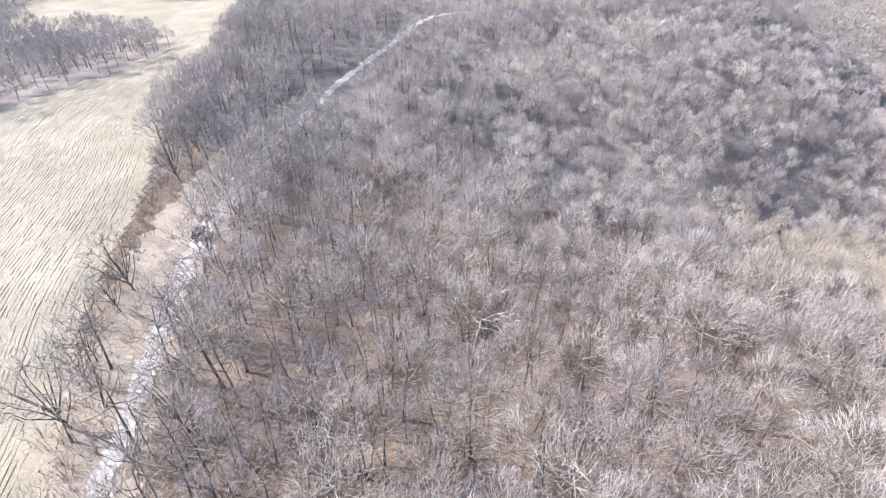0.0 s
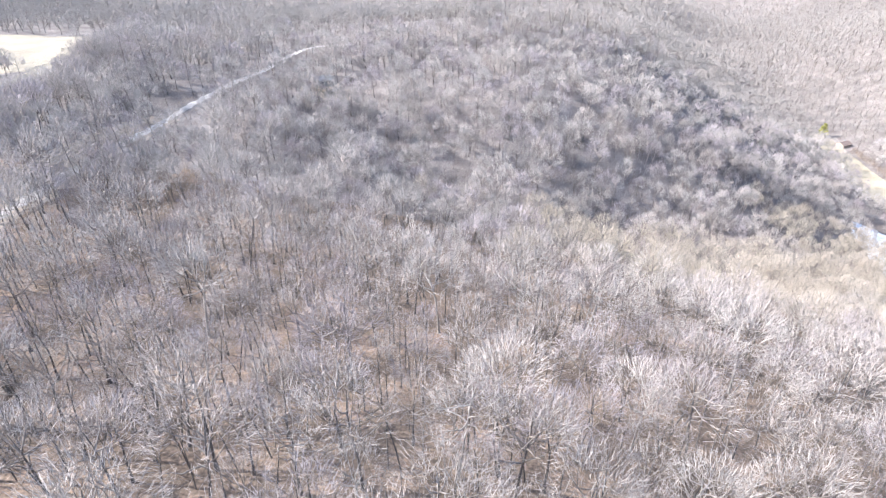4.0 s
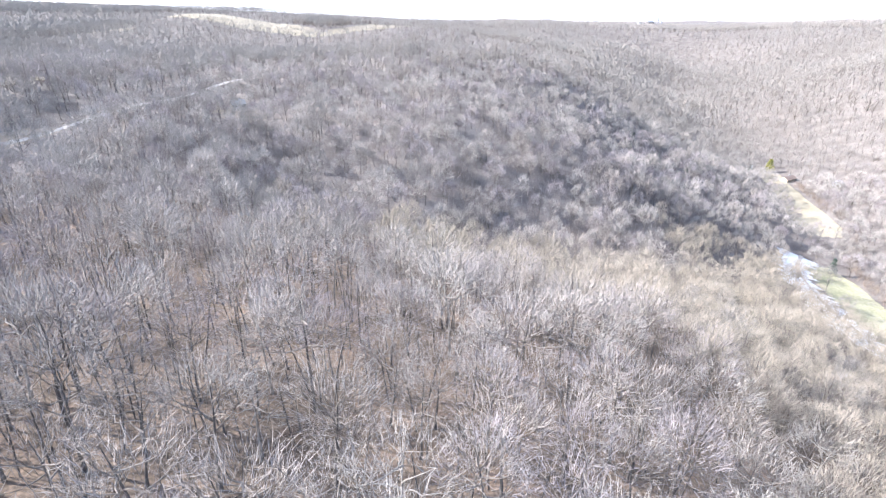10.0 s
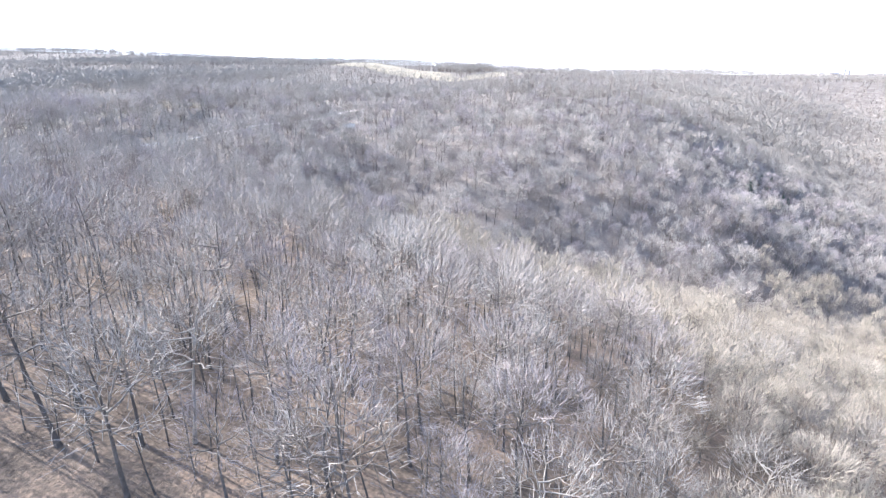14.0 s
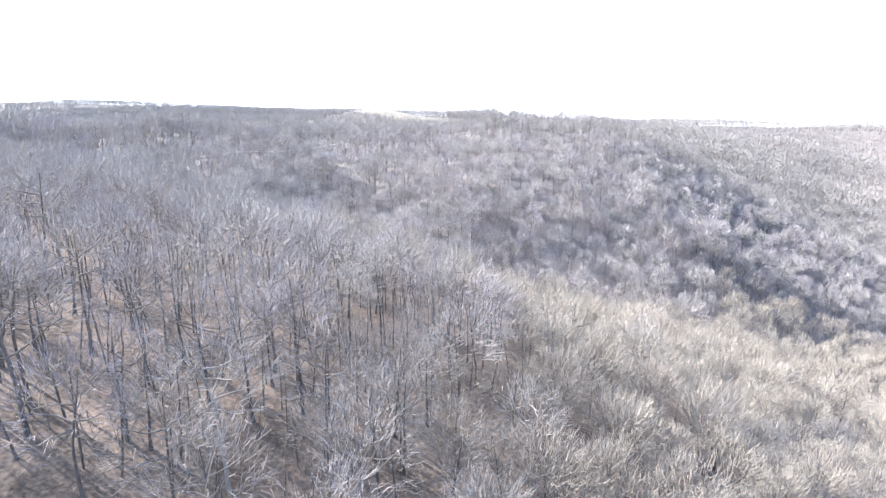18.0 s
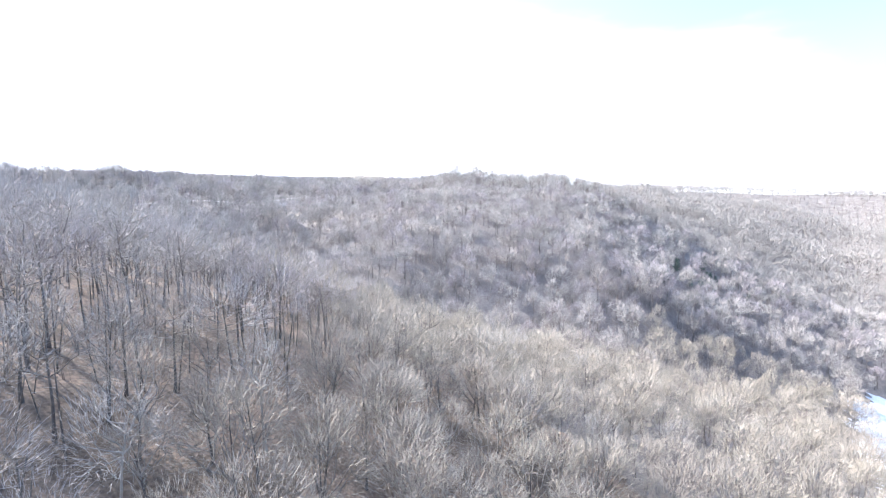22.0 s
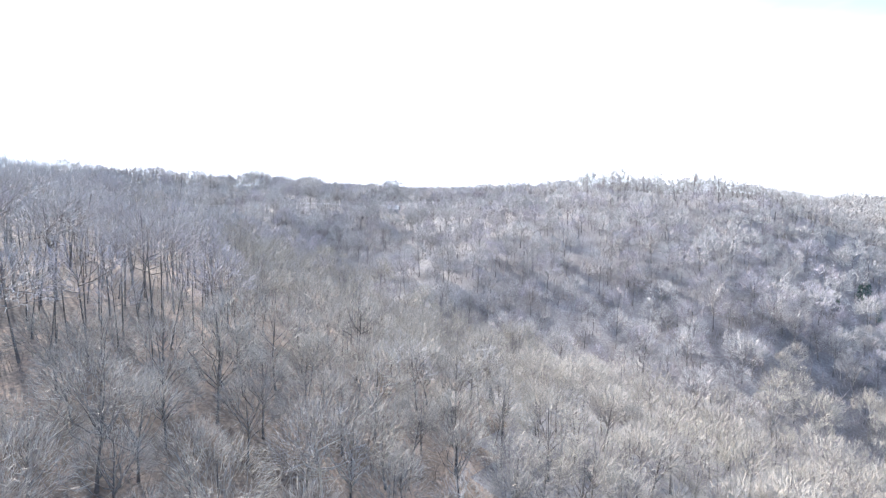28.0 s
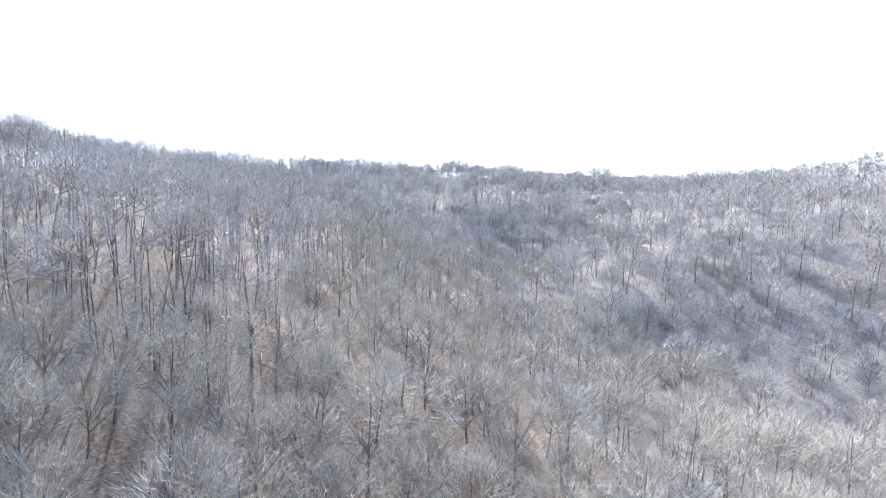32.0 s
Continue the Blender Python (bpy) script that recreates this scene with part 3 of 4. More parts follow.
for k in range(3):
    trunk, arms, spray = bare_tree(rng, 11.5, 10, 20, 22, 0.045, 2, 1.45, 0.1 + 0.05 * k)
    forking.append((trunk.mesh("trunk", BARK), [a.mesh("limb", BARK) for a in arms], spray.mesh("crown", TOP_TWIG)))
first = {}
for i, (x, y, size) in enumerate(FIELD_TREES):
    m = pose(x, y, float(ground_z(x, y)), 0, -9, rng.uniform(-60, 60)) @ Matrix.Diagonal((1.2 * size, 1.2 * size, 1.2 * size, 1))
    if i % 3 in first:
        copy_thing(first[i % 3], m).matrix_basis = m
        continue
    tree = new("bare_tree")
    tree.matrix_basis = m
    tagged(tree, "low spreading bare tree forking near the ground beside the field", "tree", "trees along the field and lane")
    trunk, limbs, crown = forking[i % 3]
    part("trunk", trunk, tree)
    for limb in limbs:
        part("limb", limb, tree)
    part("crown", crown, tree, "spray of thin grey-brown twigs")
    first[i % 3] = tree

DEAD = material("dead_wood", (0.07, 0.06, 0.055), (0.12, 0.105, 0.095), (0.20, 0.18, 0.165), 4.0, 0.4, bump=0.5, bump_scale=0.08)
for x, y, h in ((158, 88, 17), (92, 66, 15), (138, 110, 16)):
    trunk, arms, _ = bare_tree(rng, h, 7, 7, 8, 0.05, 2, 1.0, 0.45)
    snag = new("dead_tree")
    snag.matrix_basis = pose(x, y, float(ground_z(x, y)), 0, 0, rng.uniform(0, 360))
    tagged(snag, "dead dark-grey tree with bare crooked limbs above the canopy", "dead tree", "dead trees")
    part("trunk", trunk.mesh("trunk", DEAD), snag)
    for a in arms:
        part("limb", a.mesh("limb", DEAD), snag)

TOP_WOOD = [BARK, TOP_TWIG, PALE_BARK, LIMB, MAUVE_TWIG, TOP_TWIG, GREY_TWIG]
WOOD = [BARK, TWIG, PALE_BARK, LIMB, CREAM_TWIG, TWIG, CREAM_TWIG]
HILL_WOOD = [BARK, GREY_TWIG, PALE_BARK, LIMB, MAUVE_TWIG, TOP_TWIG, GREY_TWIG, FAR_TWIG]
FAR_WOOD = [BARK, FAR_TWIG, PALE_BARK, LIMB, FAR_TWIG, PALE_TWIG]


def kinds(n, tall, limbs, lobes, twigs, width, fine, spread_lo, spread_hi, bole, loose=0.2):
    out = []
    for k in range(n):
        trunk, arms, spray = bare_tree(rng, rng.uniform(*tall), limbs, lobes, twigs, width, fine, rng.uniform(spread_lo, spread_hi), bole, loose)
        slot = 2 if k == n - 1 else 0
        out.append(joined([(trunk, slot if fine > 0 else 0), *[(a, slot or 3) for a in arms], (spray, 1)]))
    return out


close_by = off_line(rest[:, 0], rest[:, 1], PATH_SPAN) < 82
close_by |= np.hypot(rest[:, 0] - 250, rest[:, 1] - 130) < 58
top_of = spur_top(rest)
across = rest[:, 1] > 177 - 0.35 * np.maximum(0, rest[:, 0] - 185)
across &= (rest[:, 0] < 222) | (rest[:, 1] > 228)
sparse = rng.random(len(rest)) < 0.66
roomy = rng.random(len(rest)) < 0.96
woods("spur_top_woods", kinds(8, (15.5, 19), 9, 18, 33, 0.058, 1, 1.0, 1.25, 0.44, 0.24), rest[close_by & ~across & (top_of | ~pale_slope(rest))], TOP_WOOD, 20, "tall open bare hardwood trees on the top of the near spur", 0.72, 1.15)
woods("spur_slope_woods", kinds(8, (12.5, 16), 9, 20, 48, 0.062, 1, 1.15, 1.45, 0.27), rest[close_by & ~top_of & ~across & pale_slope(rest) & roomy], WOOD, 30, "dense bare hardwood trees on the near slope", 0.65, 1.15)
draw_kinds = kinds(8, (14, 17), 9, 18, 44, 0.09, 1, 1.05, 1.4, 0.32, 0.2)
woods("draw_woods", draw_kinds, rest[~close_by & ~across & sparse & pale_slope(rest)], WOOD, 21, "dense cream-grey bare trees on the near side of the draw", 0.6, 1.15)
woods("draw_side_woods", draw_kinds, rest[(~close_by | across) & sparse & (across | ~pale_slope(rest))], HILL_WOOD, 35, "dense mauve-grey bare trees on the far side of the draw", 0.6, 1.15)

crest = np.concatenate([smooth_line([(20, 330), (63, 341), (98, 370), (94, 402), (110, 428), (174, 440)], 7), smooth_line([(118, 350), (150, 372), (173, 386), (200, 380), (236, 376)], 8)])
crest = crest + rng.normal(size=crest.shape) * 3
crest = crest[wooded(crest)]
woods("crest_trees", kinds(6, (19.5, 22.5), 8, 14, 15, 0.11, 1, 0.85, 1.1, 0.48), crest, TOP_WOOD, 38, "tall open bare trees standing along the crest", 1.0, 1.2)
lane_crest = smooth_line([(-40, 84), (-46, 112), (-47, 150), (-62, 196), (-70, 244), (-58, 271), (-52, 334), (-64, 384)], 7)
lane_crest = lane_crest + rng.normal(size=lane_crest.shape) * 2.5
lane_crest = lane_crest[wooded(lane_crest)]
woods("lane_crest_trees", kinds(6, (20, 24), 8, 14, 18, 0.08, 1, 0.8, 1.05, 0.5), lane_crest, TOP_WOOD, 39, "open bare trees standing along the ridge by the lane", 0.92, 1.2)
border = smooth_line([q for q in FIELD_EDGE if q[1] > 125], 4.2)
border = np.concatenate([border + (5, 0), border + (10, 2), border[::2] + (14, 0)])
border = border + rng.normal(size=border.shape) * 1.2
border = border[wooded(border)]
woods("field_edge_trees", kinds(6, (15, 19), 8, 16, 22, 0.1, 1, 0.85, 1.1, 0.4), border, TOP_WOOD, 34, "row of bare trees along the field's edge", 0.7, 1.15)

mid = scatter(-300, 560, 5, 540, 8.9, 4)
covered = (mid[:, 0] > -52) & (mid[:, 0] < 308) & (mid[:, 1] > -10) & (mid[:, 1] < 262)
roadside = (mid[:, 0] < -46) & (mid[:, 0] > -82) & (mid[:, 1] < 140)
mid = mid[wooded(mid) & ~covered & ~roadside]
unseen = mid[:, 0] > 330 + 0.83 * mid[:, 1]
closer = ((mid[:, 1] < 385) & (mid[:, 0] > -140) & ~unseen) | ((mid[:, 0] < -125) & (mid[:, 0] > -240) & (mid[:, 1] > 150) & (mid[:, 1] < 345))
woods("spur_face_woods", kinds(8, (13.5, 17), 9, 18, 26, 0.18, 0, 1.1, 1.45, 0.32, 0.2), mid[closer], HILL_WOOD, 22, "grey bare woods on the face of the north spur", 0.6, 1.12)
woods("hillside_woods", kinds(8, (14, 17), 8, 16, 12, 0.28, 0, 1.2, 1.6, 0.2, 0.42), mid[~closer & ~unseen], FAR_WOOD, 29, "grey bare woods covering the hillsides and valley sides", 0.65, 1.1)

far = np.concatenate([scatter(-420, 1000, 540, 940, 10.5, 5), scatter(-900, 1500, 940, 1560, 15.5, 7), scatter(-1750, -250, 1560, 1800, 24, 19), scatter(-1750, -900, 1000, 1560, 24, 20)])
far2 = np.concatenate([scatter(560, 1150, 40, 540, 11, 6), mid[unseen], scatter(-640, -300, 120, 540, 12, 16), scatter(-1150, -640, 200, 940, 19, 17), scatter(-640, -420, 540, 940, 15, 18)])
far = np.concatenate([far, far2])
hidden = (far[:, 1] > 930) & (far[:, 0] > -400) & (far[:, 0] < 280) & (far[:, 1] < 1350)
far = far[wooded(far) & ~(hidden & (np.arange(len(far)) % 4 > 0))]
far_kinds = kinds(6, (14, 18), 8, 8, 11, 0.43, -1, 1.3, 1.7, 0.1, 0.5)
upland = (far[:, 0] < 260) & (far[:, 0] > -300) & (far[:, 1] < 960)
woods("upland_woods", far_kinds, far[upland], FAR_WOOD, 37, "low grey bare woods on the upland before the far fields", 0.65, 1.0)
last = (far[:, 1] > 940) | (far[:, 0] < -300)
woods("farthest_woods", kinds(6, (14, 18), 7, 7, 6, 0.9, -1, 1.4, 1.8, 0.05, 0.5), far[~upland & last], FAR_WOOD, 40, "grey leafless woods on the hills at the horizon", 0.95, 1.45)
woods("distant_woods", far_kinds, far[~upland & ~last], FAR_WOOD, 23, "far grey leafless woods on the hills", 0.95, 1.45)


# ---- undergrowth ----
def tuft(rng, h, stems, width):
    s = Shape()
    for _ in range(stems):
        a, tilt = rng.uniform(0, 6.283), rng.uniform(0.1, 0.7)
        p = Vector((math.cos(a), math.sin(a), 0)) * rng.uniform(0, 0.35) * h
        q = p + Vector((math.cos(a) * tilt, math.sin(a) * tilt, 1)) * h * rng.uniform(0.6, 1.0)
        s.sliver(p - Vector((0, 0, 0.1)), q, width, rng)
        for _ in range(3):
            b = p.lerp(q, rng.uniform(0.35, 0.9))
            s.sliver(b, b + Vector((rng.normal() * 0.4, rng.normal() * 0.4, 0.5)) * h * 0.4, width * 0.7, rng)
    return joined([(s, 0)])


saplings = scatter(-50, 262, 8, 240, 6.6, 8)
saplings = saplings[wooded(saplings)]
woods("undergrowth", [tuft(rng, rng.uniform(3.5, 6), 5, 0.09) for _ in range(6)], saplings, [BRUSH], 24, "thin leafless saplings and brush under the trees", 0.6, 1.3, "undergrowth")
hill_brush = np.concatenate([scatter(-40, 300, 175, 262, 5.6, 14), scatter(-60, 330, 262, 380, 7.5, 15)])
hill_brush = hill_brush[wooded(hill_brush)]
HILL_BRUSH = material("grey_brush", (0.192, 0.16, 0.154), (0.266, 0.229, 0.217), (0.362, 0.319, 0.298), 16.0, 2.0, bump=0, island=0.3, twig=0.28)
woods("hill_undergrowth", [tuft(rng, rng.uniform(4, 7), 5, 0.2) for _ in range(6)], hill_brush, [HILL_BRUSH], 36, "grey leafless brush under the trees of the north spur", 0.6, 1.3, "undergrowth")
poles = scatter(-40, 215, 4, 150, 5.1, 12)
poles = poles[wooded(poles) & spur_top(poles)]


def pole_tree(rng, h):
    s, t = Shape(), Shape()
    stem = bent(Vector((0, 0, -0.3)), Vector((rng.normal() * 0.06, rng.normal() * 0.06, 1)), h, 3, rng, 0.05, 0.05)
    s.tube(stem, [0.12, 0.1, 0.07, 0.01], 3, rng)
    for _ in range(14):
        p, d = between(stem, rng.uniform(0.5, 1.0))
        t.sliver(p, p + (d + Vector(rng.normal(size=3)) * 0.7).normalized() * rng.uniform(0.8, 1.8), 0.05, rng)
    return joined([(s, 0), (t, 1)])


woods("pole_timber", [pole_tree(rng, rng.uniform(9, 13)) for _ in range(6)], poles, [BARK, TOP_TWIG], 32, "slim young trunks between the larger trees", 0.7, 1.2, "young trees")
valley_edge = smooth_line(VALLEY_EDGE, 2.0)
valley_edge = np.concatenate([valley_edge + rng.normal(size=valley_edge.shape) * 2.5 + (4, 0) for _ in range(3)])
woods("valley_brush", [tuft(rng, rng.uniform(2, 4), 9, 0.12) for _ in range(5)], valley_edge, [BRUSH], 33, "tan leafless brush along the valley meadow", 0.6, 1.4, "brush")
edge = smooth_line(FIELD_EDGE, 2.2)
edge = np.concatenate([edge + rng.normal(size=edge.shape) * 1.6 + (2.5, 0) for _ in range(3)])
edge = edge[(off_line(edge[:, 0], edge[:, 1], lane_line[::4]) > 3.4) & (edge[:, 1] > 36)]
woods("hedge_brush", [tuft(rng, rng.uniform(1.6, 3.2), 9, 0.08) for _ in range(6)], edge, [BRUSH], 25, "brown leafless brush between the field and the lane", 0.6, 1.4, "brush")
grass_at = np.concatenate([lane_line[::1] + rng.normal(size=lane_line.shape) * (2.0, 0.6) + (side, 0) for side in (-4.6, 4.6, -4.0, 4.2)])
grass_at = grass_at[off_line(grass_at[:, 0], grass_at[:, 1], lane_line[::2]) > 2.5]
woods("verge_grass", [tuft(rng, 0.7, 7, 0.07) for _ in range(4)], grass_at, [DRY_GRASS], 26, "tufts of tan dry grass along the lane", 0.6, 1.3, "grass")


# ---- corn stubble ----
def stubble_rows():
    """Low broken rows that follow the field's curved edge."""
    r = np.random.default_rng(31)
    line = smooth_line(FIELD_EDGE, 1.7)
    d = np.gradient(line, axis=0)
    d /= np.linalg.norm(d, axis=1)[:, None]
    away = np.column_stack([-d[:, 1], d[:, 0]])
    co, faces, n = [], [], 0
    for k in range(128):
        off = 2.0 + k * 0.76
        p = line + away * off + r.normal(size=line.shape) * 0.06
        z = ground_z(p[:, 0], p[:, 1]) + 0.06
        half = away * r.uniform(0.03, 0.09, (len(p), 1))
        top = z + r.uniform(0.03, 0.13, len(p))
        co.append(np.stack([np.column_stack([p - half, z]), np.column_stack([p, top]), np.column_stack([p + half, z])], 1).reshape(-1, 3))
        ok = inside(p[:, 0], p[:, 1], FIELD_POLY) & (r.random(len(p)) > 0.1)
        i = np.nonzero(ok[:-1] & ok[1:])[0] * 3 + n
        faces += [np.column_stack([i, i + 1, i + 4, i + 3]), np.column_stack([i + 1, i + 2, i + 5, i + 4])]
        n += len(p) * 3
    ob = new("stubble", polygons("stubble", np.concatenate(co), np.concatenate(faces), [STRAW]))
    return tagged(ob, "curving rows of cut corn stubble in the field", "stubble", kind="stuff")


stubble_rows()


# ---- made things ----
def paint(name, colour, rough=0.5, metal=0.0, vary=0.12, big=1.5, small=0.15, bump=0.15):
    return material(name, tuple(c * (1 - vary) for c in colour), colour, tuple(min(1, c * (1 + vary)) for c in colour), big, small, rough, bump, None, metal)


CAR_PAINT = paint("slate_paint", (0.06, 0.075, 0.11), 0.3, 0.3, 0.05, bump=0)
CAR_GLASS = paint("dark_glass", (0.03, 0.035, 0.045), 0.08, 0, 0.05, bump=0)
RUBBER = paint("rubber", (0.03, 0.03, 0.03), 0.8)
STEEL = paint("grey_steel", (0.45, 0.46, 0.48), 0.35, 0.8)
BOARD = paint("weathered_board", (0.27, 0.26, 0.24), 0.85, 0, 0.3, 1.2, 0.1, 0.4)
ROOF_METAL = paint("grey_roof", (0.34, 0.34, 0.335), 0.9, 0, 0.25)
WHITE_WALL = paint("white_siding", (0.74, 0.74, 0.72), 0.6, 0, 0.06)
TAN_WALL = paint("tan_siding", (0.48, 0.40, 0.32), 0.7, 0, 0.1)
SHINGLE = paint("brown_shingle", (0.23, 0.18, 0.155), 0.85, 0, 0.25)
BARN_WALL = paint("barn_grey", (0.20, 0.19, 0.195), 0.75, 0, 0.15)
SILO = paint("silo_concrete", (0.32, 0.33, 0.36), 0.7, 0, 0.1)
LAMP_RED = paint("red_lens", (0.35, 0.03, 0.03), 0.2, 0, 0.05, bump=0)
LAMP_WHITE = paint("clear_lens", (0.75, 0.76, 0.78), 0.15, 0, 0.05, bump=0)
CEDAR = material("cedar_needles", (0.0653, 0.09, 0.08), (0.109, 0.143, 0.12), (0.167, 0.203, 0.16), 4.0, 0.6, bump=0, island=0.4)
YELLOW_CEDAR = material("yellow_cedar", (0.22, 0.23, 0.055), (0.33, 0.33, 0.09), (0.44, 0.42, 0.14), 4.0, 0.6, bump=0, island=0.4)


def box(size, at=(0, 0, 0), bevel=0.03, turn=0.0):
    bm = bmesh.new()
    bmesh.ops.create_cube(bm, size=1, matrix=Matrix.Translation(at) @ Matrix.Rotation(turn, 4, "Z") @ Matrix.Diagonal((*size, 1)))
    if bevel:
        bmesh.ops.bevel(bm, geom=bm.edges[:], offset=min(bevel, min(size) * 0.3), segments=1, affect="EDGES")
    return bm


def prism(outline, y0, y1, bevel=0.0):
    """A side outline of (x, z) points drawn out from y0 to y1."""
    bm = bmesh.new()
    a, b = [[bm.verts.new((x, y, z)) for x, z in outline] for y in (y0, y1)]
    bm.faces.new(a), bm.faces.new(b[::-1])
    for i in range(len(a)):
        j = (i + 1) % len(a)
        bm.faces.new((a[i], b[i], b[j], a[j]))
    bmesh.ops.recalc_face_normals(bm, faces=bm.faces[:])
    if bevel:
        bmesh.ops.bevel(bm, geom=bm.edges[:], offset=bevel, segments=2, affect="EDGES")
    return bm


def drum(radius, length, at, axis="Y", sides=18, cone=None):
    bm = bmesh.new()
    m = Matrix.Translation(at) @ (Matrix.Rotation(radians(90), 4, "X") if axis == "Y" else Matrix())
    bmesh.ops.create_cone(bm, cap_ends=True, segments=sides, radius1=radius, radius2=radius if cone is None else cone, depth=length, matrix=m)
    bmesh.ops.bevel(bm, geom=[e for e in bm.edges if len(e.link_faces) == 2 and e.calc_face_angle(0) > 1], offset=radius * 0.08, segments=1, affect="EDGES")
    return bm


def piece(name, bm, mat, parent, label=""):
    me = bpy.data.meshes.new(name)
    bm.to_mesh(me)
    bm.free()
    me.materials.append(mat)
    return part(name, me, parent, label)


def stand(name, x, y, turn, label, category, group="", lift=0.0):
    ob = new(name)
    ob.matrix_basis = pose(x, y, float(ground_z(x, y)) + lift, 0, 0, turn)
    return tagged(ob, label, category, group)


def parked_car(x, y, turn):
    car = stand("car", x, y, turn, "dark slate sport utility car parked on the gravel lane", "car", lift=0.1)
    piece("body", prism([(-2.3, 0.42), (-2.32, 0.95), (-2.2, 1.12), (0.95, 1.08), (2.05, 0.98), (2.3, 0.8), (2.32, 0.42)], -0.93, 0.93, 0.07), CAR_PAINT, car)
    piece("glasshouse", prism([(-2.12, 1.1), (-1.8, 1.62), (0.2, 1.62), (0.95, 1.08)], -0.8, 0.8, 0.05), CAR_GLASS, car, "dark tinted windows")
    piece("roof", prism([(-1.86, 1.6), (-1.74, 1.7), (0.05, 1.7), (0.24, 1.6)], -0.76, 0.76, 0.03), CAR_PAINT, car)
    for px in (-1.55, 0.1):
        for side in (-0.79, 0.79):
            piece("pillar", box((0.1, 0.05, 0.56), (px, side, 1.35), 0.02), CAR_PAINT, car)
    for side in (-0.6, 0.6):
        piece("roof_rail", box((1.7, 0.05, 0.05), (-0.85, side, 1.75), 0.02), STEEL, car)
        piece("headlight", box((0.12, 0.42, 0.16), (2.26, side, 0.82), 0.03), LAMP_WHITE, car)
        piece("tail_light", box((0.1, 0.18, 0.34), (-2.29, side * 1.35, 0.98), 0.03), LAMP_RED, car)
        piece("mirror", box((0.14, 0.2, 0.14), (0.72, side * 1.7, 1.14), 0.03), CAR_PAINT, car)
    piece("front_bumper", box((0.2, 1.8, 0.26), (2.28, 0, 0.5), 0.05), RUBBER, car)
    piece("rear_bumper", box((0.2, 1.8, 0.26), (-2.29, 0, 0.5), 0.05), RUBBER, car)
    for wx in (-1.42, 1.42):
        for side in (-0.86, 0.86):
            tyre = piece("tyre", drum(0.36, 0.24, (wx, side, 0.36)), RUBBER, car)
            piece("rim", drum(0.21, 0.26, (wx, side, 0.36), sides=12), STEEL, tyre)
    return car


def window_on(parent, at, size, side, frame_mat):
    """A window on a wall whose outside faces side ('x' or 'y')."""
    w, h = size
    dims = (0.08, w, h) if side == "x" else (w, 0.08, h)
    pane = (0.1, w - 0.2, h - 0.2) if side == "x" else (w - 0.2, 0.1, h - 0.2)
    f = piece("window", box(dims, at, 0.01), frame_mat, parent)
    piece("pane", box(pane, at, 0), CAR_GLASS, f)


def gable_house(name, x, y, turn, size, wall_h, rise, wall_mat, roof_mat, label, category="house", group="", posts=0.0, doors=True, chimney=True):
    """Walls, two roof slopes, gables, windows and a door; on posts if asked."""
    lx, ly = size
    house = stand(name, x, y, turn, label, category, group)
    z = posts
    for sy in (-1, 1):
        piece("wall", box((lx, 0.2, wall_h), (0, sy * (ly / 2 - 0.1), z + wall_h / 2 - 0.2), 0.02), wall_mat, house)
    for sx in (-1, 1):
        bm = bmesh.new()
        pts = [(-ly / 2 + 0.2, z - 0.2), (ly / 2 - 0.2, z - 0.2), (ly / 2 - 0.2, z + wall_h - 0.2), (0, z + wall_h + rise - 0.25), (-ly / 2 + 0.2, z + wall_h - 0.2)]
        a, b = [[bm.verts.new((sx * (lx / 2 - d), py, pz)) for py, pz in pts] for d in (0, 0.2)]
        bm.faces.new(a), bm.faces.new(b[::-1])
        for i in range(5):
            bm.faces.new((a[i], b[i], b[(i + 1) % 5], a[(i + 1) % 5]))
        bmesh.ops.recalc_face_normals(bm, faces=bm.faces[:])
        piece("gable_wall", bm, wall_mat, house)
    for sy in (-1, 1):
        over = 0.5
        outer = (ly / 2 + over) * sy
        drop = rise * over / (ly / 2)
        bm = bmesh.new()
        rows = [[bm.verts.new((sx * (lx / 2 + over), py, pz)) for sx in (-1, 1)] for py, pz in ((0, z + wall_h + rise), (outer, z + wall_h - drop), (outer, z + wall_h - drop - 0.16), (0, z + wall_h + rise - 0.16))]
        for i in range(4):
            a, b = rows[i], rows[(i + 1) % 4]
            bm.faces.new((a[0], a[1], b[1], b[0]))
        bm.faces.new([r[0] for r in rows]), bm.faces.new([r[1] for r in rows][::-1])
        bmesh.ops.recalc_face_normals(bm, faces=bm.faces[:])
        piece("roof", bm, roof_mat, house)
    piece("floor_slab", box((lx - 0.1, ly - 0.1, 0.3), (0, 0, z - 0.2), 0.02), BOARD, house)
    for sy in (-1, 1):
        for k in range(max(1, int(lx // 3.2))):
            wx = -lx / 2 + lx * (k + 0.5) / max(1, int(lx // 3.2))
            window_on(house, (wx, sy * ly / 2, z + wall_h * 0.55), (1.2, 1.1), "y", WHITE_WALL)
    for sx in (-1, 1):
        window_on(house, (sx * lx / 2, ly * 0.22, z + wall_h * 0.55), (1.1, 1.0), "x", WHITE_WALL)
        if doors:
            piece("door", box((0.08, 0.95, 2.05), (sx * lx / 2, -ly * 0.2, z + 0.95), 0.02), SHINGLE, house)
    if chimney:
        piece("chimney", box((0.7, 0.7, 1.6), (lx * 0.2, ly * 0.12, z + wall_h + rise * 0.9), 0.03), SILO, house)
    return house


parked_car(-55.2, 102.0, 96)

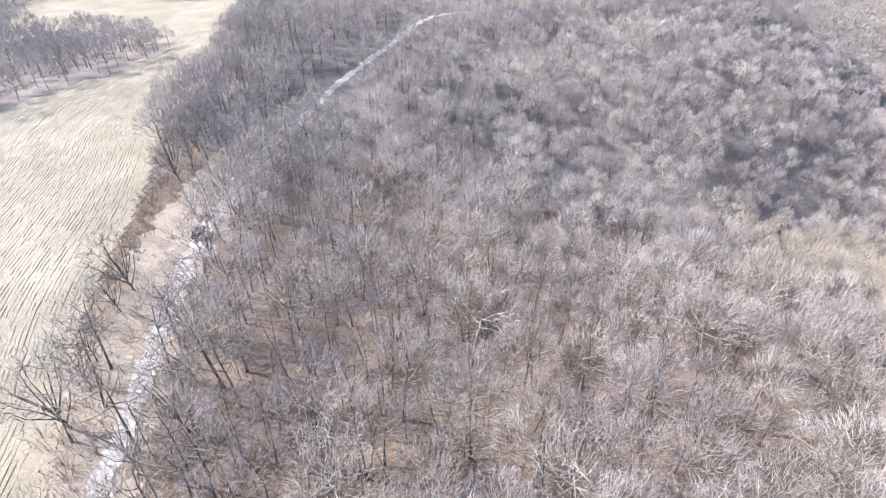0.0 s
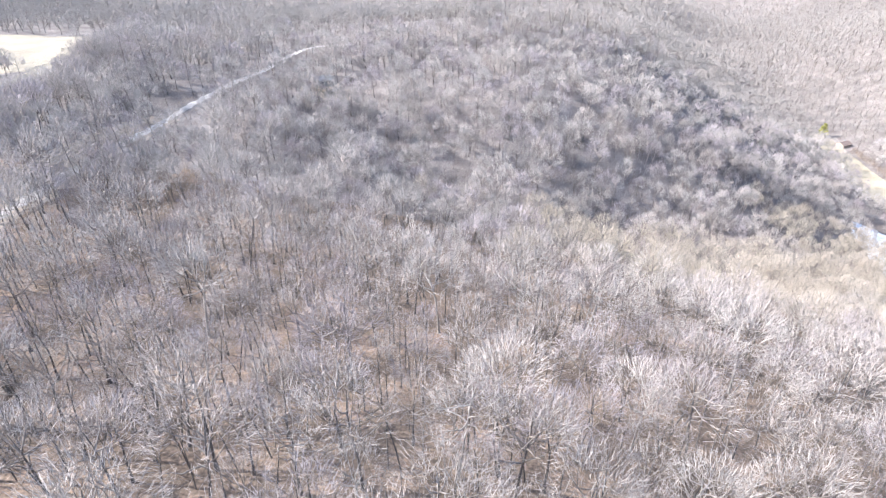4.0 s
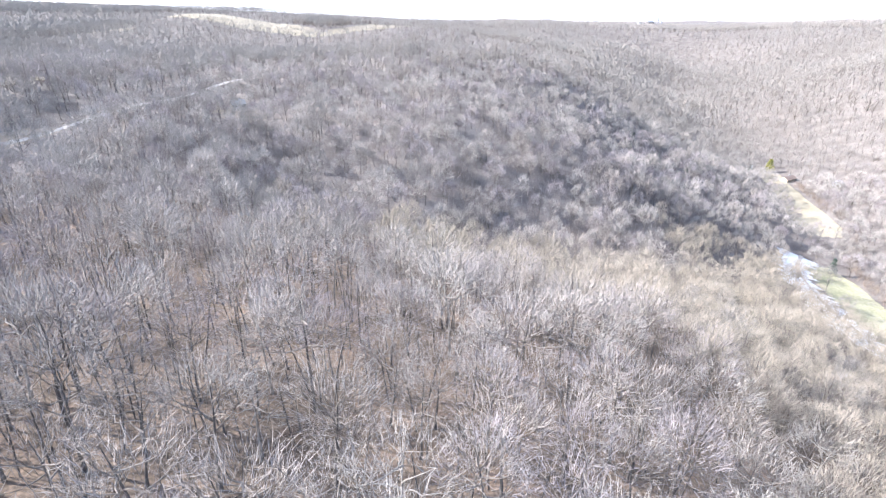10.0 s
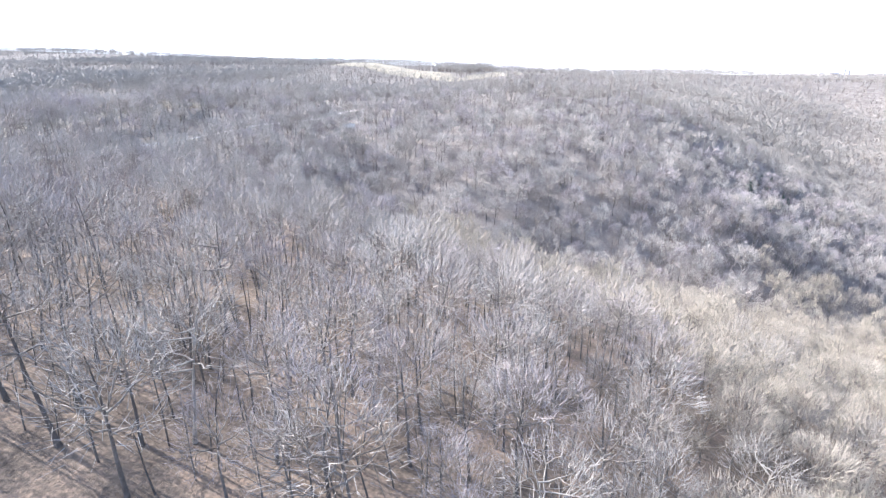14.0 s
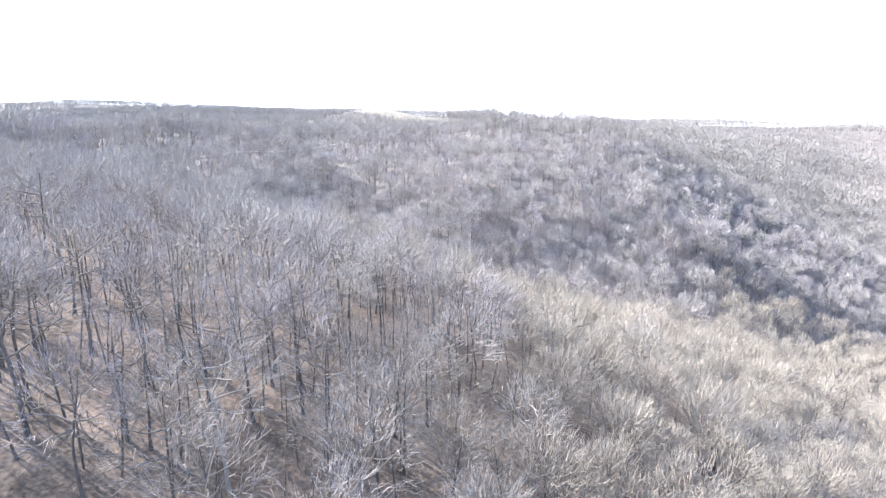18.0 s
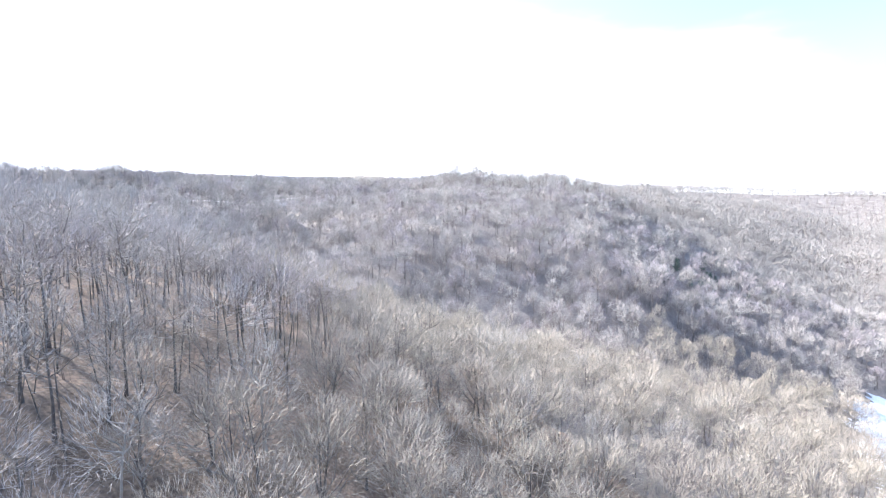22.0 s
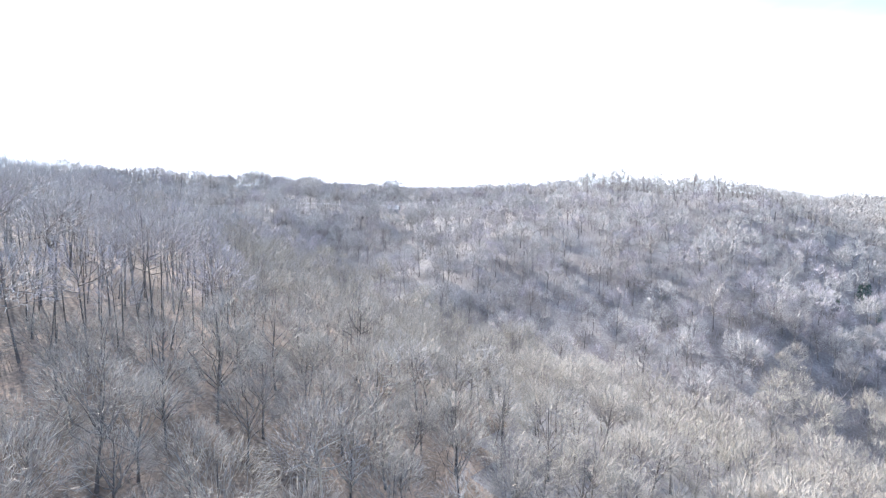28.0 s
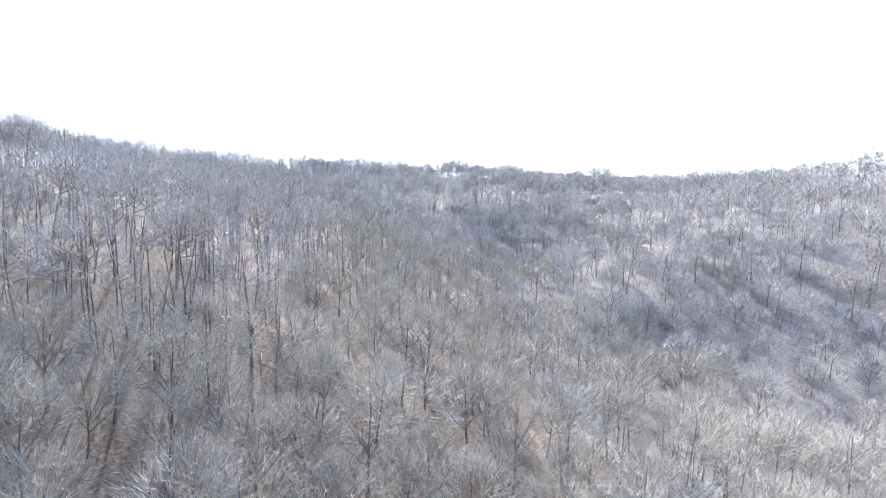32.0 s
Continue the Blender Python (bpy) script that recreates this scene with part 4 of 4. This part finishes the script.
cabin = gable_house("cabin", *CABIN, 28, (6.6, 5.2), 3.0, 1.9, BOARD, ROOF_METAL, "weathered grey board cabin on stilts beside a clearing", "cabin", posts=3.0)
for px in (-3.1, 0, 3.1):
    for py in (-2.4, 2.4):
        piece("post", box((0.26, 0.26, 4.2), (px, py, 0.75), 0.02), BOARD, cabin)
piece("deck", box((6.6, 2.2, 0.16), (0, -3.7, 2.75), 0.02), BOARD, cabin)
for px in (-3.1, 0, 3.1):
    piece("post", box((0.2, 0.2, 5.2), (px, -4.7, 1.2), 0.02), BOARD, cabin)
piece("railing", box((6.6, 0.08, 0.12), (0, -4.75, 3.75), 0.02), BOARD, cabin)
for k in range(14):
    piece("baluster", box((0.05, 0.05, 0.9), (-3.0 + k * 0.46, -4.75, 3.28), 0), BOARD, cabin)
for k in range(13):
    piece("step", box((0.3, 1.0, 0.05), (3.5 + k * 0.27, -4.1, 2.6 - k * 0.21), 0.01), BOARD, cabin)
clearing = sheet("clearing", np.arange(-8, 28, 1.5), np.arange(266, 302, 1.5), 0.06, DRY_GRASS, lambda x, y: np.hypot(x - 9, y - 283) < 13 + 2 * np.sin(x))
tagged(clearing, "tan grass clearing round the cabin", "clearing", kind="structure")


# ---- valley floor ----
snow_line = smooth_line(SNOW_LINE, 2)
snow = ribbon("snow", snow_line, 9.5, 0.16, SNOW, 8, 0.45)
tagged(snow, "patchy bluish old snow on the shaded valley floor", "snow", kind="structure")
track = ribbon("track", snow_line + (3.5, 0), 1.1, 0.2, GRAVEL, 2, 0.3)
tagged(track, "wheel track through the snow", "track", kind="structure")
gable_house("house", 440, 402, 20, (12, 7.5), 2.7, 2.0, TAN_WALL, SHINGLE, "low tan house with a brown roof in the valley", group="valley houses")
gable_house("shed", 424, 434, -15, (5, 4), 2.3, 1.1, WHITE_WALL, SILO, "small white shed beside the evergreen tree", "shed", doors=False, chimney=False)
gable_house("house", 462, 372, 35, (9, 6), 2.6, 1.6, WHITE_WALL, SILO, "small white house under the wooded slope", group="valley houses")


def evergreen(rng, h, wide, n, needles):
    trunk, crown = Shape(), Shape()
    trunk.tube([Vector((0, 0, -0.4)), Vector((0, 0, h * 0.5)), Vector((0, 0, h))], [h * 0.016, h * 0.01, 0.01], 6, rng)
    for _ in range(n):
        s = rng.random() ** 0.8
        a = rng.uniform(0, 6.283)
        r = wide * (1 - s) ** 0.75 * rng.uniform(0.75, 1.1)
        root = Vector((0, 0, h * (0.1 + 0.88 * s)))
        end = root + Vector((math.cos(a) * r, math.sin(a) * r, r * rng.uniform(-0.15, 0.25)))
        for _ in range(7):
            q = root.lerp(end, rng.uniform(0.25, 1.0))
            crown.sliver(q, q + Vector((math.cos(a) * 0.8 + rng.normal() * 0.5, math.sin(a) * 0.8 + rng.normal() * 0.5, rng.uniform(-0.25, 0.5))).normalized() * h * 0.1, h * 0.035, rng)
    return trunk.mesh("trunk", BARK), crown.mesh("crown", needles)


dark = [evergreen(rng, 11, 2.9, 90, CEDAR) for _ in range(3)]
gold = evergreen(rng, 11, 4.6, 130, YELLOW_CEDAR)


def plant(kind, x, y, size, label, group=""):
    tree = stand("evergreen_tree", x, y, rng.uniform(0, 360), label, "evergreen tree", group)
    tree.scale = (size, size, size)
    part("trunk", kind[0], tree)
    part("crown", kind[1], tree)


plant(gold, 440, 428, 1.15, "rounded yellow-green evergreen beside the valley houses")
plant(dark[0], 420, 428, 0.7, "small dark evergreen beside the white shed")
plant(dark[1], 344, 232, 0.95, "dark evergreen standing alone on the valley turf")
for k in range(14):
    plant(dark[k % 3], 257 + rng.normal() * 13, 322 + rng.normal() * 14, rng.uniform(0.55, 0.85), "dark blue-green cedar among bare trees on the spur", "cedars on the spur")

# ---- far farms ----
for x, y, h, r in ((1196, 2246, 24, 3.2), (1208, 2240, 22, 3.2)):
    silo = stand("silo", x, y, 0, "tall grey concrete silo at a far farm", "silo", "farm silos")
    piece("shaft", drum(r, h, (0, 0, h / 2), "Z", 20), SILO, silo)
    piece("dome", drum(r, 2.4, (0, 0, h + 1.2), "Z", 20, 0.6), STEEL, silo)
gable_house("barn", 1166, 2252, 10, (28, 14), 6, 5, BARN_WALL, SILO, "grey barn beside the far silos", "barn", chimney=False)
gable_house("house", 1120, 2246, 0, (16, 11), 6, 4, WHITE_WALL, SHINGLE, "white farmhouse on the far upland", group="farmhouses")
gable_house("barn", 214, 955, 85, (10, 30), 4, 3, BARN_WALL, SHINGLE, "long dark barn on the far ridge", "barn", chimney=False)
gable_house("house", 240, 962, 70, (10, 7), 4, 3, WHITE_WALL, SHINGLE, "white farmhouse beside the long barn", group="farmhouses")
for x, y, size in ((-26, 985, 1.5), (12, 990, 1.3), (5, 988, 0.9)):
    plant(dark[1], x, y, size, "tall dark spruce on the far skyline", "skyline spruces")
rows_at = np.concatenate([smooth_line(p, 9) for p in ([(-250, 975), (-160, 890), (-52, 800), (-12, 762)], [(12, 760), (60, 784), (170, 852)], [(960, 2350), (1150, 2345), (1540, 2310)])])
woods("hedgerow", far_kinds, rows_at + rng.normal(size=rows_at.shape) * 2, FAR_WOOD, 27, "row of bare trees between far fields", 0.22, 0.45, "hedgerow")
hollow = scatter(-40, 40, 790, 930, 10, 9)
hollow = hollow[wooded(hollow)]
woods("hollow_woods", far_kinds, hollow, FAR_WOOD, 28, "bare woods in a hollow between far fields", 0.8, 1.2)
